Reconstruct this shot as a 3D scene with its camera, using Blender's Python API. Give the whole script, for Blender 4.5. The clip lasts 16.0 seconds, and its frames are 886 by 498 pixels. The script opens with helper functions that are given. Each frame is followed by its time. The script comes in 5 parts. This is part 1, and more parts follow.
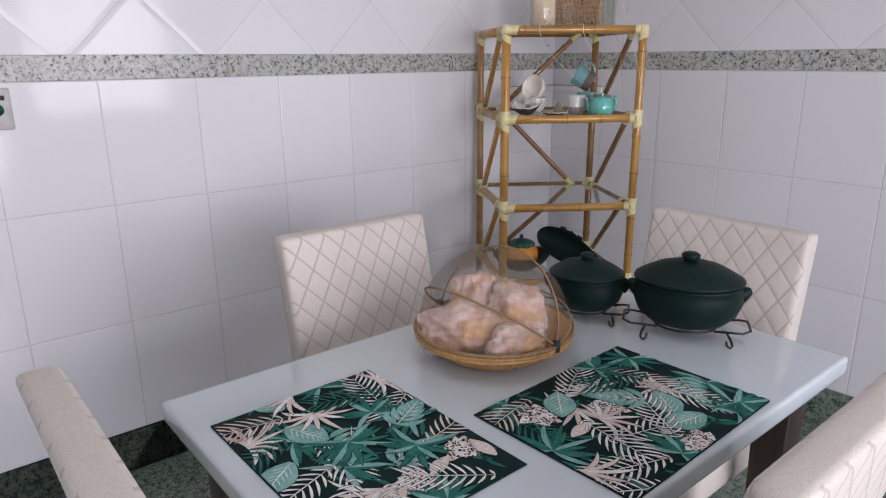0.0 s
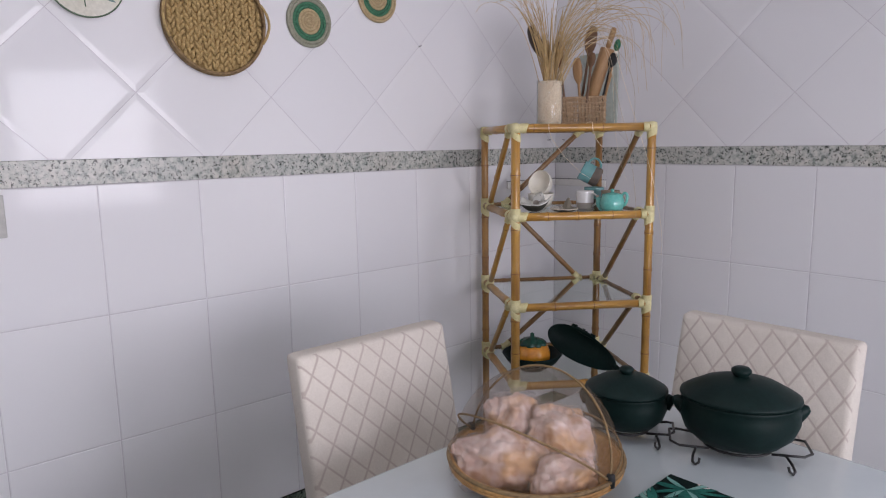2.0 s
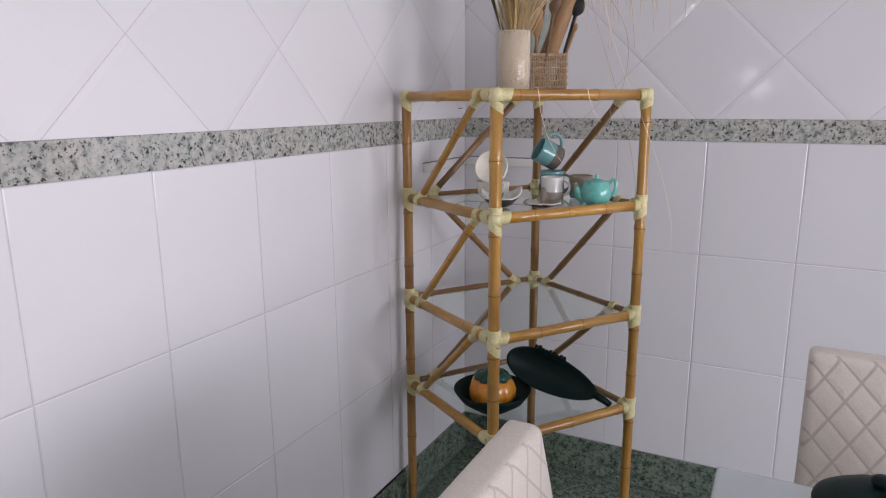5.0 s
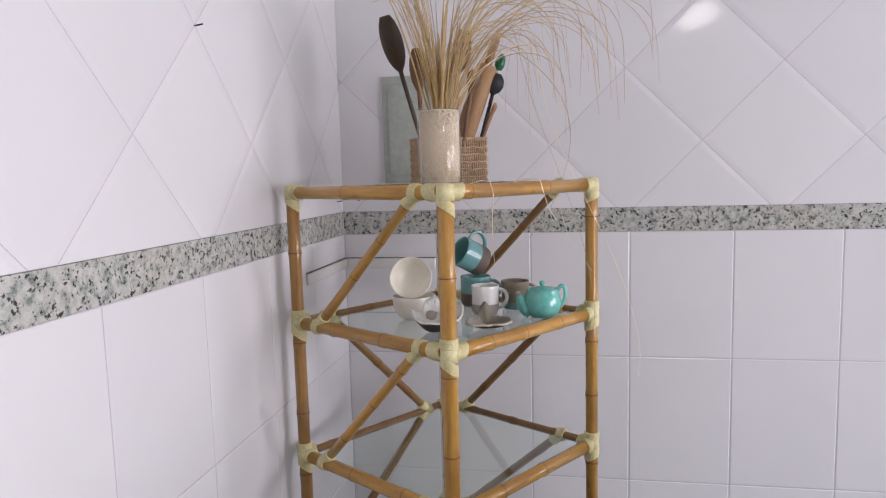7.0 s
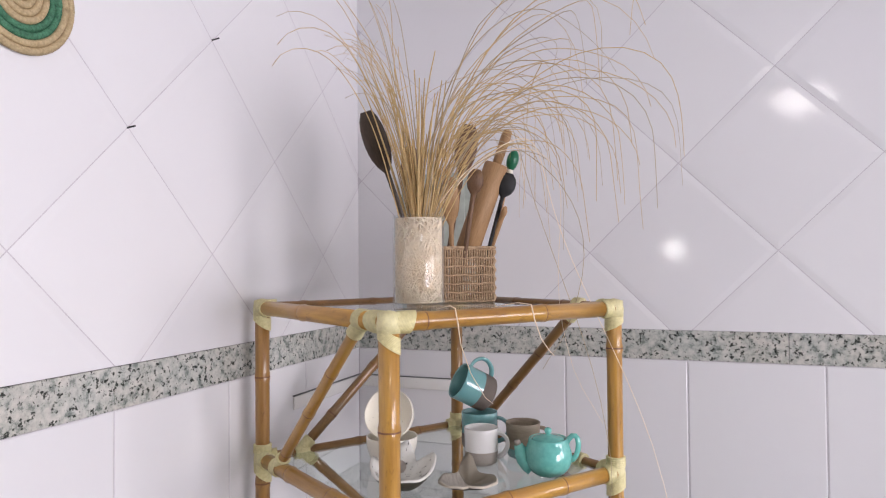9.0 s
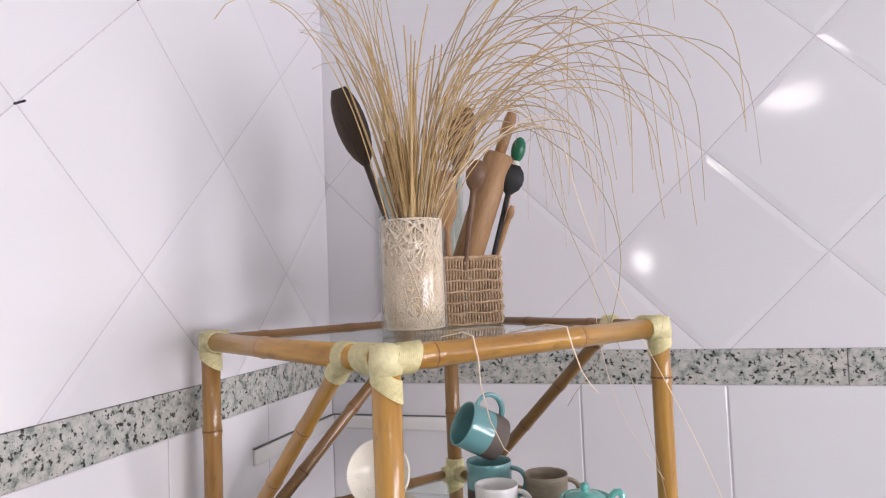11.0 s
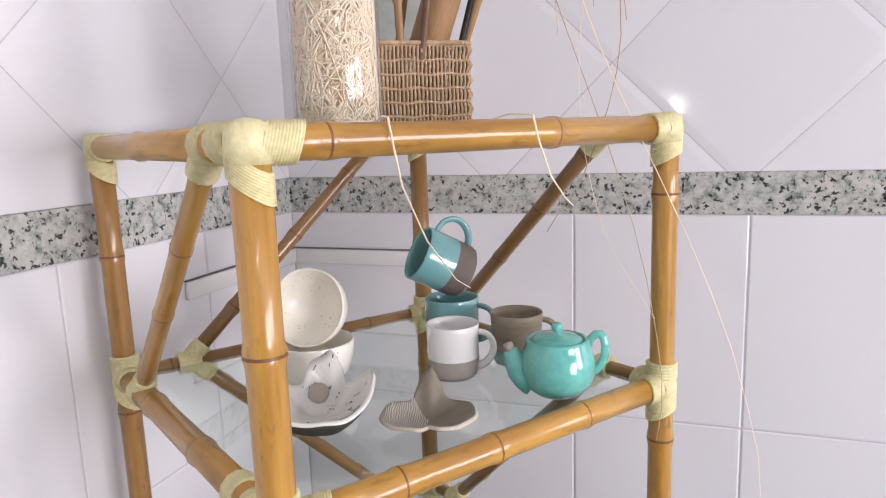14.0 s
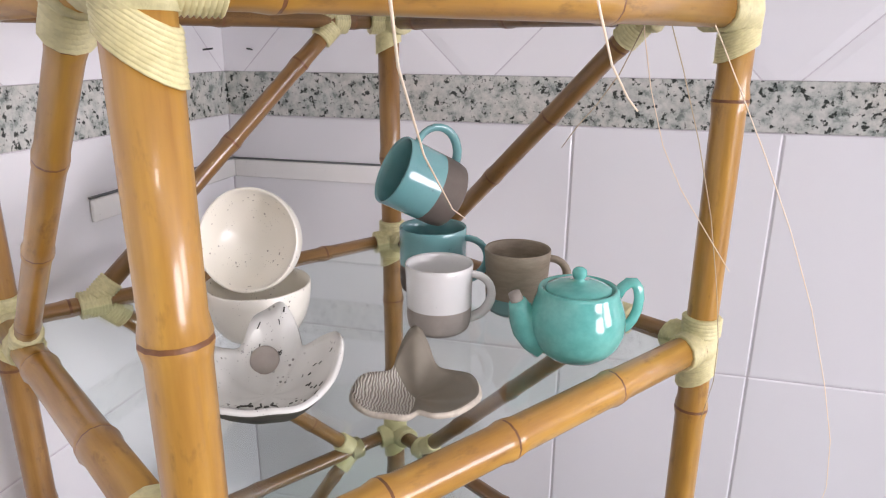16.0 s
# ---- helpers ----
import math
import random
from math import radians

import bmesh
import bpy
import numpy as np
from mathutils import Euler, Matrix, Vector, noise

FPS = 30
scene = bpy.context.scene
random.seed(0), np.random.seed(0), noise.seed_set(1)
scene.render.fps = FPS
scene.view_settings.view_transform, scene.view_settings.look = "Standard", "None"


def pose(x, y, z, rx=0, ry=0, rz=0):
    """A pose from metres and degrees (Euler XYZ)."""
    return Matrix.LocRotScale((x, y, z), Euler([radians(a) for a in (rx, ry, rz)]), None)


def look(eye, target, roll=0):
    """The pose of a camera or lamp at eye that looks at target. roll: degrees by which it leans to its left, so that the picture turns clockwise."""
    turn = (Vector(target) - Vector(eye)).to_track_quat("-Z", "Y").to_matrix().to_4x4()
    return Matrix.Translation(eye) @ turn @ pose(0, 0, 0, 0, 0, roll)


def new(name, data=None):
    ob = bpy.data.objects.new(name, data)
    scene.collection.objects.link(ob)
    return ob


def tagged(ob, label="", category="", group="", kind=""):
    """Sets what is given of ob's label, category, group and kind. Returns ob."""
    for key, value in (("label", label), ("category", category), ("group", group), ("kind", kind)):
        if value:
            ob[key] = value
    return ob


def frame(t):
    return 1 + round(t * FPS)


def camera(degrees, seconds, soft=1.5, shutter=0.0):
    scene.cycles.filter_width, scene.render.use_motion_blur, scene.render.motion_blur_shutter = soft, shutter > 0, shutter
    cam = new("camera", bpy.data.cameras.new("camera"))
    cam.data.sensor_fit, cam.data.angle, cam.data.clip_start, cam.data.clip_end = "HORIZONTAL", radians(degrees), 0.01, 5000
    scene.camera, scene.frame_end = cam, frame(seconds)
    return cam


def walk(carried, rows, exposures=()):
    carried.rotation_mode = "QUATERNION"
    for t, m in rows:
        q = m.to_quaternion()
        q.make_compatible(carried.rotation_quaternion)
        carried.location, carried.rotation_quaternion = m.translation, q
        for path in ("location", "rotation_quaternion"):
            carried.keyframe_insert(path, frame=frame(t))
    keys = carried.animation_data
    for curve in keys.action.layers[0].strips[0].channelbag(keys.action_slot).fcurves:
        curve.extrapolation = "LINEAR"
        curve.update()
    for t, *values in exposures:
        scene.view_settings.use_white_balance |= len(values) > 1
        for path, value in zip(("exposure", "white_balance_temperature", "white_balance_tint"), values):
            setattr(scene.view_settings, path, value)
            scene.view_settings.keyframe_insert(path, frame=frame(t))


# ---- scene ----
cam = camera(66.9, 16.0, soft=1.15)
PATH = [
    (0, (2.29, -2.625, 1.385), (0.81, -1.396, 0.838), -0.5),
    (0.5, (2.356, -2.667, 1.392), (0.821, -1.464, 0.949), -0.8),
    (1, (2.341, -2.663, 1.404), (0.776, -1.466, 1.06), -0.9),
    (1.5, (2.268, -2.643, 1.422), (0.71, -1.425, 1.122), -0.9),
    (2, (2.134, -2.628, 1.434), (0.652, -1.322, 1.122), -0.9),
    (2.5, (1.992, -2.639, 1.437), (0.598, -1.241, 1.118), -0.9),
    (3, (1.838, -2.589, 1.44), (0.496, -1.144, 1.107), 0.5),
    (3.5, (1.655, -2.523, 1.454), (0.383, -1.017, 1.117), 0.6),
    (3.7, (1.593, -2.507, 1.453), (0.352, -0.983, 1.085), 1.2),
    (5.8, (0.933, -2.323, 1.471), (0.268, -0.48, 1.068), -1.4),
    (6, (0.892, -2.279, 1.466), (0.273, -0.415, 1.089), -1.0),
    (6.5, (0.8, -2.174, 1.49), (0.315, -0.257, 1.192), -1.2),
    (7, (0.692, -2.096, 1.517), (0.35, -0.138, 1.296), -1.5),
    (7.5, (0.687, -2.043, 1.55), (0.36, -0.071, 1.488), -0.3),
    (8, (0.783, -1.941, 1.563), (0.281, -0.006, 1.624), -0.5),
    (8.5, (0.873, -1.843, 1.567), (0.226, 0.047, 1.656), -1.3),
    (9, (0.919, -1.759, 1.574), (0.222, 0.115, 1.617), -0.5),
    (9.5, (0.914, -1.689, 1.572), (0.177, 0.17, 1.62), -1.2),
    (10, (0.833, -1.636, 1.567), (0.188, 0.255, 1.661), -2.1),
    (10.2, (0.788, -1.619, 1.566), (0.218, 0.296, 1.669), -2.4),
    (12.3, (0.751, -1.307, 1.571), (0.076, 0.575, 1.617), -3.4),
    (12.5, (0.761, -1.289, 1.565), (0.067, 0.586, 1.559), -4.0),
    (13, (0.78, -1.273, 1.534), (0.131, 0.616, 1.433), -5.1),
    (13.5, (0.784, -1.26, 1.505), (0.155, 0.624, 1.269), -3.6),
    (14, (0.786, -1.249, 1.484), (0.127, 0.609, 1.147), -2.0),
    (14.5, (0.77, -1.219, 1.464), (0.111, 0.622, 1.042), -1.9),
    (15, (0.726, -1.162, 1.461), (0.144, 0.687, 0.97), -0.4),
    (15.5, (0.7, -1.111, 1.459), (0.178, 0.741, 0.912), 0.2),
    (16, (0.679, -1.067, 1.454), (0.187, 0.78, 0.864), 0.3),
]
walk(cam, [(t, look(eye, target, roll)) for t, eye, target, roll in PATH], [(0, -0.13, 6300, 10), (2, -0.21, 6300, 10), (3.7, -0.13, 6350, 10), (6, 0.1, 6400, 10), (7, 0.22, 6450, 10), (9, 0.4, 6500, 10), (12.5, 0.53, 6500, 10), (13.5, 0.55, 6500, 10), (14, 0.72, 6500, 10), (16, 0.74, 6500, 10)])

# ---- world and lights ----
world = bpy.data.worlds.new("world")
scene.world = world
world.use_nodes = True
sky = world.node_tree.nodes.new("ShaderNodeTexSky")
sky.sky_type, sky.sun_disc = "NISHITA", False
sky.sun_elevation, sky.sun_rotation = radians(40), radians(90)
world.node_tree.nodes["Background"].inputs["Strength"].default_value = 0.1
world.node_tree.links.new(sky.outputs["Color"], world.node_tree.nodes["Background"].inputs["Color"])
# the two openings in the east wall: y0, y1, z0, z1, strength
# both lie out of view; the first, larger one is added as soft fill
OPENINGS = ((-3.75, -1.80, 0.40, 1.95, 98), (-1.62, -0.38, 0.90, 2.15, 40))
# DEEP: reveal depth, added to keep slanting light off the north wall
EAST, SOUTH, CEIL, DEEP = 4.0, -6.5, 2.42, 0.55


def area(name, m, sx, sy, watts, colour):
    d = bpy.data.lights.new(name, "AREA")
    d.shape, d.size, d.size_y, d.energy, d.color = "RECTANGLE", sx, sy, watts, colour
    ob = new(name, d)
    ob.matrix_world = m
    return ob


for wy0, wy1, wz0, wz1, watts in OPENINGS:
    area("window_light", look((EAST + DEEP - 0.08, (wy0 + wy1) / 2, (wz0 + wz1) / 2), (0, (wy0 + wy1) / 2, (wz0 + wz1) / 2)), wy1 - wy0, wz1 - wz0, watts, (0.95, 0.90, 0.995))

# ---- materials ----


def mat(name, colour=(0.8, 0.8, 0.8), rough=0.5, metal=0.0, spec=0.5, coat=0.0):
    m = bpy.data.materials.new(name)
    m.use_nodes = True
    b = m.node_tree.nodes["Principled BSDF"]
    b.inputs["Base Color"].default_value = (*colour, 1)
    b.inputs["Roughness"].default_value = rough
    b.inputs["Metallic"].default_value = metal
    b.inputs["Specular IOR Level"].default_value = spec
    b.inputs["Coat Weight"].default_value = coat
    b.inputs["Coat Roughness"].default_value = 0.08
    return m


def node(m, kind, **values):
    n = m.node_tree.nodes.new("ShaderNode" + kind)
    for key, value in values.items():
        n.inputs[key].default_value = value
    return n


def wire(m, a, b):
    m.node_tree.links.new(a, b)


def coords(m, scale=(1, 1, 1), kind="Object"):
    c = node(m, "TexCoord")
    p = node(m, "Mapping")
    p.inputs["Scale"].default_value = scale
    wire(m, c.outputs[kind], p.inputs["Vector"])
    return p.outputs["Vector"]


def world_coords(m, scale=(1, 1, 1)):
    g = node(m, "NewGeometry")
    p = node(m, "Mapping")
    p.inputs["Scale"].default_value = scale
    wire(m, g.outputs["Position"], p.inputs["Vector"])
    return p.outputs["Vector"]


def noise_tex(m, vec, scale, detail=3, rough=0.55):
    n = node(m, "TexNoise", Scale=scale, Detail=detail, Roughness=rough)
    wire(m, vec, n.inputs["Vector"])
    return n.outputs["Fac"]


def ramp(m, fac, stops, mode="LINEAR"):
    r = node(m, "ValToRGB")
    r.color_ramp.interpolation = mode
    e = r.color_ramp.elements
    while len(e) < len(stops):
        e.new(0.5)
    for k, (p, c) in enumerate(stops):
        e[k].position, e[k].color = p, (*c, 1)
    wire(m, fac, r.inputs["Fac"])
    return r.outputs["Color"]


def mix(m, fac, a, b, how="MIX"):
    n = node(m, "Mix")
    n.data_type, n.blend_type = "RGBA", how
    for k, v in ((0, fac), (6, a), (7, b)):
        if hasattr(v, "is_linked"):
            wire(m, v, n.inputs[k])
        else:
            n.inputs[k].default_value = v if k == 0 else (*v, 1)
    return n.outputs[2]


def bsdf(m):
    return m.node_tree.nodes["Principled BSDF"]


def colour_in(m, out):
    wire(m, out, bsdf(m).inputs["Base Color"])


def bump(m, height, strength=0.2, distance=0.01):
    n = node(m, "Bump", Strength=strength, Distance=distance)
    wire(m, height, n.inputs["Height"])
    wire(m, n.outputs["Normal"], bsdf(m).inputs["Normal"])


def two_tone(name, a, b, scale, rough, stretch=(1, 1, 1), bump_by=0.15, dist=0.003, spec=0.5, coat=0.0, fine=None, mottle=0.25):
    """A surface whose colour wanders between a and b, with fine relief."""
    m = mat(name, a, rough, spec=spec, coat=coat)
    v = coords(m, stretch)
    f = noise_tex(m, v, scale, 4)
    g = noise_tex(m, v, fine or scale * 6, 3)
    c = ramp(m, f, [(0.3, a), (0.7, b)])
    c = mix(m, mottle, c, ramp(m, g, [(0.35, tuple(k * 0.7 for k in a)), (0.65, tuple(min(1, k * 1.15) for k in b))]))
    colour_in(m, c)
    if bump_by:
        bump(m, g, bump_by, dist)
    return m


def glaze(name, a, b, rough=0.2, coat=0.4, specks=0.16, ink=(0.16, 0.12, 0.09)):
    """A smooth pottery glaze: slow drift of tone, and sparse dark specks of two sizes."""
    m = mat(name, a, rough, coat=coat)
    v = coords(m)
    c = ramp(m, noise_tex(m, v, 9, 2), [(0.3, a), (0.7, b)])
    for scale, size in ((170.0, specks), (420.0, specks * 0.8)):
        cell = node(m, "TexVoronoi", Scale=scale, Randomness=1.0)
        wire(m, v, cell.inputs["Vector"])
        spot = ramp(m, cell.outputs["Distance"], [(size * 0.7, (1, 1, 1)), (size, (0, 0, 0))])
        few = ramp(m, noise_tex(m, v, 38 if scale < 200 else 60, 2), [(0.52, (0, 0, 0)), (0.6, (0.75, 0.75, 0.75))])
        c = mix(m, mix(m, 1.0, spot, few, "MULTIPLY"), c, ink)
    colour_in(m, c)
    bump(m, noise_tex(m, v, 55, 2), 0.05, 0.002)
    return m


def tile_mat():
    m = mat("glazed_tile", (0.80, 0.79, 0.81), 0.1, spec=0.30)
    info = node(m, "ObjectInfo")
    tone = ramp(m, info.outputs["Random"], [(0.0, (0.775, 0.765, 0.79)), (1.0, (0.825, 0.815, 0.83))])
    v = world_coords(m)
    dirt = noise_tex(m, v, 2.2, 5, 0.6)
    colour_in(m, mix(m, dirt, tone, (0.80, 0.79, 0.80)))
    r = node(m, "MapRange")
    wire(m, noise_tex(m, v, 5, 4), r.inputs["Value"])
    r.inputs["To Min"].default_value, r.inputs["To Max"].default_value = 0.07, 0.105
    wire(m, r.outputs["Result"], bsdf(m).inputs["Roughness"])
    bump(m, noise_tex(m, v, 6, 1), 0.035, 0.02)
    return m


def granite_mat(name, light, mid, dark, green=0.0, rough=0.25):
    m = mat(name, mid, rough)
    v = world_coords(m)
    big = noise_tex(m, v, 48, 5, 0.7)
    base = ramp(m, big, [(0.36, dark), (0.46, mid), (0.6, light)])
    vor = node(m, "TexVoronoi", Scale=95.0, Randomness=1.0)
    wire(m, v, vor.inputs["Vector"])
    spots = ramp(m, noise_tex(m, v, 115, 3, 0.6), [(0.36, (0.09, 0.10, 0.095)), (0.44, (1, 1, 1))])
    grain = ramp(m, vor.outputs["Distance"], [(0.0, (0.7, 0.7, 0.7)), (0.5, (1.05, 1.05, 1.05))])
    c = mix(m, 1.0, base, spots, "MULTIPLY")
    c = mix(m, 0.5, c, grain, "MULTIPLY")
    veins = ramp(m, noise_tex(m, v, 4.0, 3), [(0.45, (1, 1, 1)), (0.75, (1.0, 0.93, 0.88))])
    colour_in(m, mix(m, 0.7, c, veins, "MULTIPLY"))
    return m


def bamboo_mat(name="bamboo", a=(0.36, 0.17, 0.030), b=(0.59, 0.33, 0.064), c=(0.19, 0.085, 0.025)):
    m = mat(name, a, 0.30, coat=0.45)
    v = coords(m, (60, 60, 5))
    streak = noise_tex(m, v, 1.0, 4, 0.6)
    v2 = coords(m, (9, 9, 4))
    patch = noise_tex(m, v2, 1.3, 3)
    info = node(m, "ObjectInfo")
    col = ramp(m, streak, [(0.3, a), (0.68, b)])
    col = mix(m, ramp(m, patch, [(0.47, (0, 0, 0)), (0.62, (0.55, 0.55, 0.55)), (0.75, (0.85, 0.85, 0.85))]), col, c)
    flecks = noise_tex(m, coords(m, (40, 40, 14)), 1.6, 4, 0.7)
    col = mix(m, ramp(m, flecks, [(0.56, (0, 0, 0)), (0.68, (0.5, 0.5, 0.5))]), col, c)
    tone = ramp(m, info.outputs["Random"], [(0, (0.8, 0.78, 0.76)), (1, (1.1, 1.1, 1.1))])
    colour_in(m, mix(m, 1.0, col, tone, "MULTIPLY"))
    bump(m, streak, 0.12, 0.002)
    return m


def fabric_mat():
    m = mat("quilted_fabric", (0.62, 0.55, 0.47), 0.9, spec=0.2)
    sep = node(m, "SeparateXYZ")
    tc = node(m, "TexCoord")
    wire(m, tc.outputs["Object"], sep.inputs["Vector"])

    def math_(op, a, b=None):
        n = node(m, "Math")
        n.operation = op
        for k, v in ((0, a), (1, b)):
            if v is None:
                continue
            if hasattr(v, "is_linked"):
                wire(m, v, n.inputs[k])
            else:
                n.inputs[k].default_value = v
        return n.outputs[0]

    across = math_("ADD", sep.outputs["X"], math_("MULTIPLY", sep.outputs["Y"], 0.8))
    pitch = 0.050
    lines = None
    for s in (1, -1):
        u = math_("ADD", math_("MULTIPLY", across, 0.80 * s), math_("MULTIPLY", sep.outputs["Z"], 0.62))
        w = math_("ABSOLUTE", math_("SUBTRACT", math_("FRACT", math_("DIVIDE", u, pitch)), 0.5))
        lines = w if lines is None else math_("MINIMUM", lines, w)
    wob = noise_tex(m, coords(m), 60, 3)
    l2 = math_("ADD", lines, math_("MULTIPLY", math_("SUBTRACT", wob, 0.5), 0.03))
    line = ramp(m, l2, [(0.03, (1, 1, 1)), (0.07, (0, 0, 0))])
    weave = noise_tex(m, coords(m, (1, 1, 1)), 420, 2)
    cloth = ramp(m, noise_tex(m, coords(m), 5, 3), [(0.3, (0.60, 0.545, 0.48)), (0.7, (0.70, 0.645, 0.575))])
    cloth = mix(m, 0.3, cloth, ramp(m, weave, [(0.3, (0.45, 0.40, 0.34)), (0.7, (0.78, 0.72, 0.65))]))
    colour_in(m, mix(m, line, cloth, (0.49, 0.42, 0.37)))
    h = math_("ADD", math_("MULTIPLY", math_("MINIMUM", lines, 0.25), 2.0), math_("MULTIPLY", weave, 0.12))
    bump(m, h, 0.35, 0.006)
    bsdf(m).inputs["Sheen Weight"].default_value = 0.25
    return m


def weave_mat(name, a, b, sx, sz, rough=0.75):
    """Rows of wicker, as relief and colour on built rods."""
    m = mat(name, a, rough)
    v = coords(m)
    f = noise_tex(m, v, sx, 3)
    g = noise_tex(m, v, sz, 3)
    colour_in(m, mix(m, 0.5, ramp(m, f, [(0.3, a), (0.7, b)]), ramp(m, g, [(0.3, tuple(k * 0.6 for k in a)), (0.7, b)])))
    bump(m, g, 0.3, 0.002)
    return m


def glass_mat(name, tint, thin=False):
    """Clear glass; thin: a see-through sheet with a mirror gloss that grows towards its edges."""
    m = mat(name, tint, 0.0)
    if not thin:
        bsdf(m).inputs["Transmission Weight"].default_value = 1.0
        bsdf(m).inputs["IOR"].default_value = 1.45
        return m
    clear = node(m, "BsdfTransparent", Color=(*tint, 1))
    gloss = node(m, "BsdfGlossy", Roughness=0.01)
    edge = node(m, "LayerWeight", Blend=0.5)
    power = node(m, "Math")
    power.operation = "POWER"
    power.inputs[1].default_value = 4.0
    wire(m, edge.outputs["Facing"], power.inputs[0])
    gain = node(m, "MapRange")
    gain.inputs["To Min"].default_value, gain.inputs["To Max"].default_value = 0.04, 0.75
    wire(m, power.outputs[0], gain.inputs["Value"])
    both = node(m, "MixShader")
    wire(m, gain.outputs["Result"], both.inputs["Fac"])
    wire(m, clear.outputs["BSDF"], both.inputs[1])
    wire(m, gloss.outputs["BSDF"], both.inputs[2])
    wire(m, both.outputs["Shader"], m.node_tree.nodes["Material Output"].inputs["Surface"])
    return m


def emit_mat(name, colour, strength):
    m = mat(name, colour, 0.3)
    bsdf(m).inputs["Emission Color"].default_value = (*colour, 1)
    bsdf(m).inputs["Emission Strength"].default_value = strength
    return m


TILE = tile_mat()
GROUT = two_tone("grout", (0.57, 0.535, 0.57), (0.66, 0.625, 0.66), 30, 0.9)
PLASTER = two_tone("plaster", (0.76, 0.75, 0.76), (0.82, 0.81, 0.82), 6, 0.8)
GRANITE = granite_mat("granite_band", (0.59, 0.585, 0.545), (0.45, 0.465, 0.43), (0.20, 0.23, 0.21))
GRANITE_FLOOR = granite_mat("granite_floor", (0.23, 0.28, 0.225), (0.13, 0.175, 0.14), (0.04, 0.07, 0.055), rough=0.2)
BAMBOO = bamboo_mat()
# same bamboo darkened: shade on side and back canes put into the colour
BAMBOO_SHADED = bamboo_mat("bamboo_brace", (0.19, 0.095, 0.03), (0.34, 0.18, 0.058), (0.10, 0.048, 0.02))
# back posts: the bamboo again, with milder shade painted into its tones
BAMBOO_HALF_SHADED = bamboo_mat("bamboo_back_post", (0.24, 0.115, 0.032), (0.42, 0.225, 0.062), (0.10, 0.045, 0.018))
NODE = two_tone("bamboo_node", (0.13, 0.05, 0.02), (0.24, 0.10, 0.035), 40, 0.5)
CORD = two_tone("cane_lashing", (0.66, 0.59, 0.29), (0.81, 0.745, 0.44), 30, 0.5, bump_by=0.3)
GLASS = glass_mat("shelf_glass", (0.90, 0.97, 0.94))
CLEAR = glass_mat("clear_glass", (0.98, 0.99, 0.99), True)
FABRIC = fabric_mat()
FABRIC_PLAIN = two_tone("plain_fabric", (0.60, 0.545, 0.48), (0.70, 0.645, 0.575), 5, 0.9, bump_by=0.2, spec=0.2, fine=420)
FARWALL = two_tone("grey_paint", (0.20, 0.19, 0.20), (0.26, 0.25, 0.26), 5, 0.8)
DARKWOOD = two_tone("dark_wood", (0.018, 0.013, 0.010), (0.05, 0.033, 0.022), 6, 0.4, (8, 8, 1))
TABLETOP = two_tone("white_lacquer", (0.525, 0.58, 0.595), (0.55, 0.60, 0.612), 3, 0.12, bump_by=0.02, spec=0.5, coat=0.3, mottle=0.04)
CLAY = two_tone("black_clay", (0.003, 0.011, 0.010), (0.006, 0.019, 0.017), 16, 0.48, bump_by=0.10, spec=0.17)
IRON = two_tone("black_wire", (0.012, 0.012, 0.013), (0.03, 0.03, 0.03), 40, 0.45)
TEAL = two_tone("teal_glaze", (0.12, 0.475, 0.415), (0.19, 0.57, 0.50), 16, 0.13, bump_by=0.03, coat=0.6)
BLUE = glaze("blue_green_glaze", (0.15, 0.37, 0.375), (0.25, 0.475, 0.475), 0.14, 0.5, 0.17, (0.05, 0.07, 0.06))
RAW = two_tone("raw_stoneware", (0.135, 0.11, 0.092), (0.175, 0.145, 0.122), 14, 0.8, bump_by=0.12, mottle=0.12)
GREYCLAY = two_tone("grey_stoneware", (0.36, 0.315, 0.27), (0.42, 0.375, 0.33), 14, 0.7, bump_by=0.1, mottle=0.12)
BROWNCLAY = two_tone("brown_stoneware", (0.25, 0.20, 0.145), (0.36, 0.30, 0.22), 18, 0.55, (1, 1, 4), bump_by=0.15, mottle=0.15)
CREAM = glaze("cream_glaze", (0.86, 0.815, 0.70), (0.90, 0.86, 0.76), 0.32, 0.35, 0.19)
WHITEGLAZE = glaze("white_glaze", (0.80, 0.785, 0.755), (0.86, 0.845, 0.82), 0.2, 0.4, 0.08)
STRAW = two_tone("dried_grass", (0.50, 0.33, 0.135), (0.72, 0.53, 0.265), 9, 0.7, bump_by=0)
STRAW_PALE = two_tone("pale_straw", (0.94, 0.75, 0.54), (0.98, 0.86, 0.69), 40, 0.7, bump_by=0, mottle=0.1)
GLASS_EDGE = mat("cut_glass_edge", (0.015, 0.05, 0.04), 0.2)
STRAW_CORE = two_tone("straw_core", (0.80, 0.60, 0.41), (0.92, 0.74, 0.55), 60, 0.8, bump_by=0.4, mottle=0.15)
WICKER = weave_mat("wicker", (0.38, 0.245, 0.14), (0.60, 0.43, 0.27), 55, 200)
SEAGRASS = weave_mat("seagrass", (0.33, 0.21, 0.075), (0.60, 0.43, 0.19), 50, 160)
RATTAN = weave_mat("rattan_rim", (0.16, 0.10, 0.05), (0.36, 0.24, 0.11), 40, 120)
BASKETWOOD = weave_mat("bamboo_basket", (0.42, 0.21, 0.065), (0.62, 0.36, 0.13), 30, 90, 0.5)
WOODTAN = two_tone("tan_wood", (0.30, 0.165, 0.072), (0.45, 0.27, 0.13), 5, 0.55, (14, 14, 2))
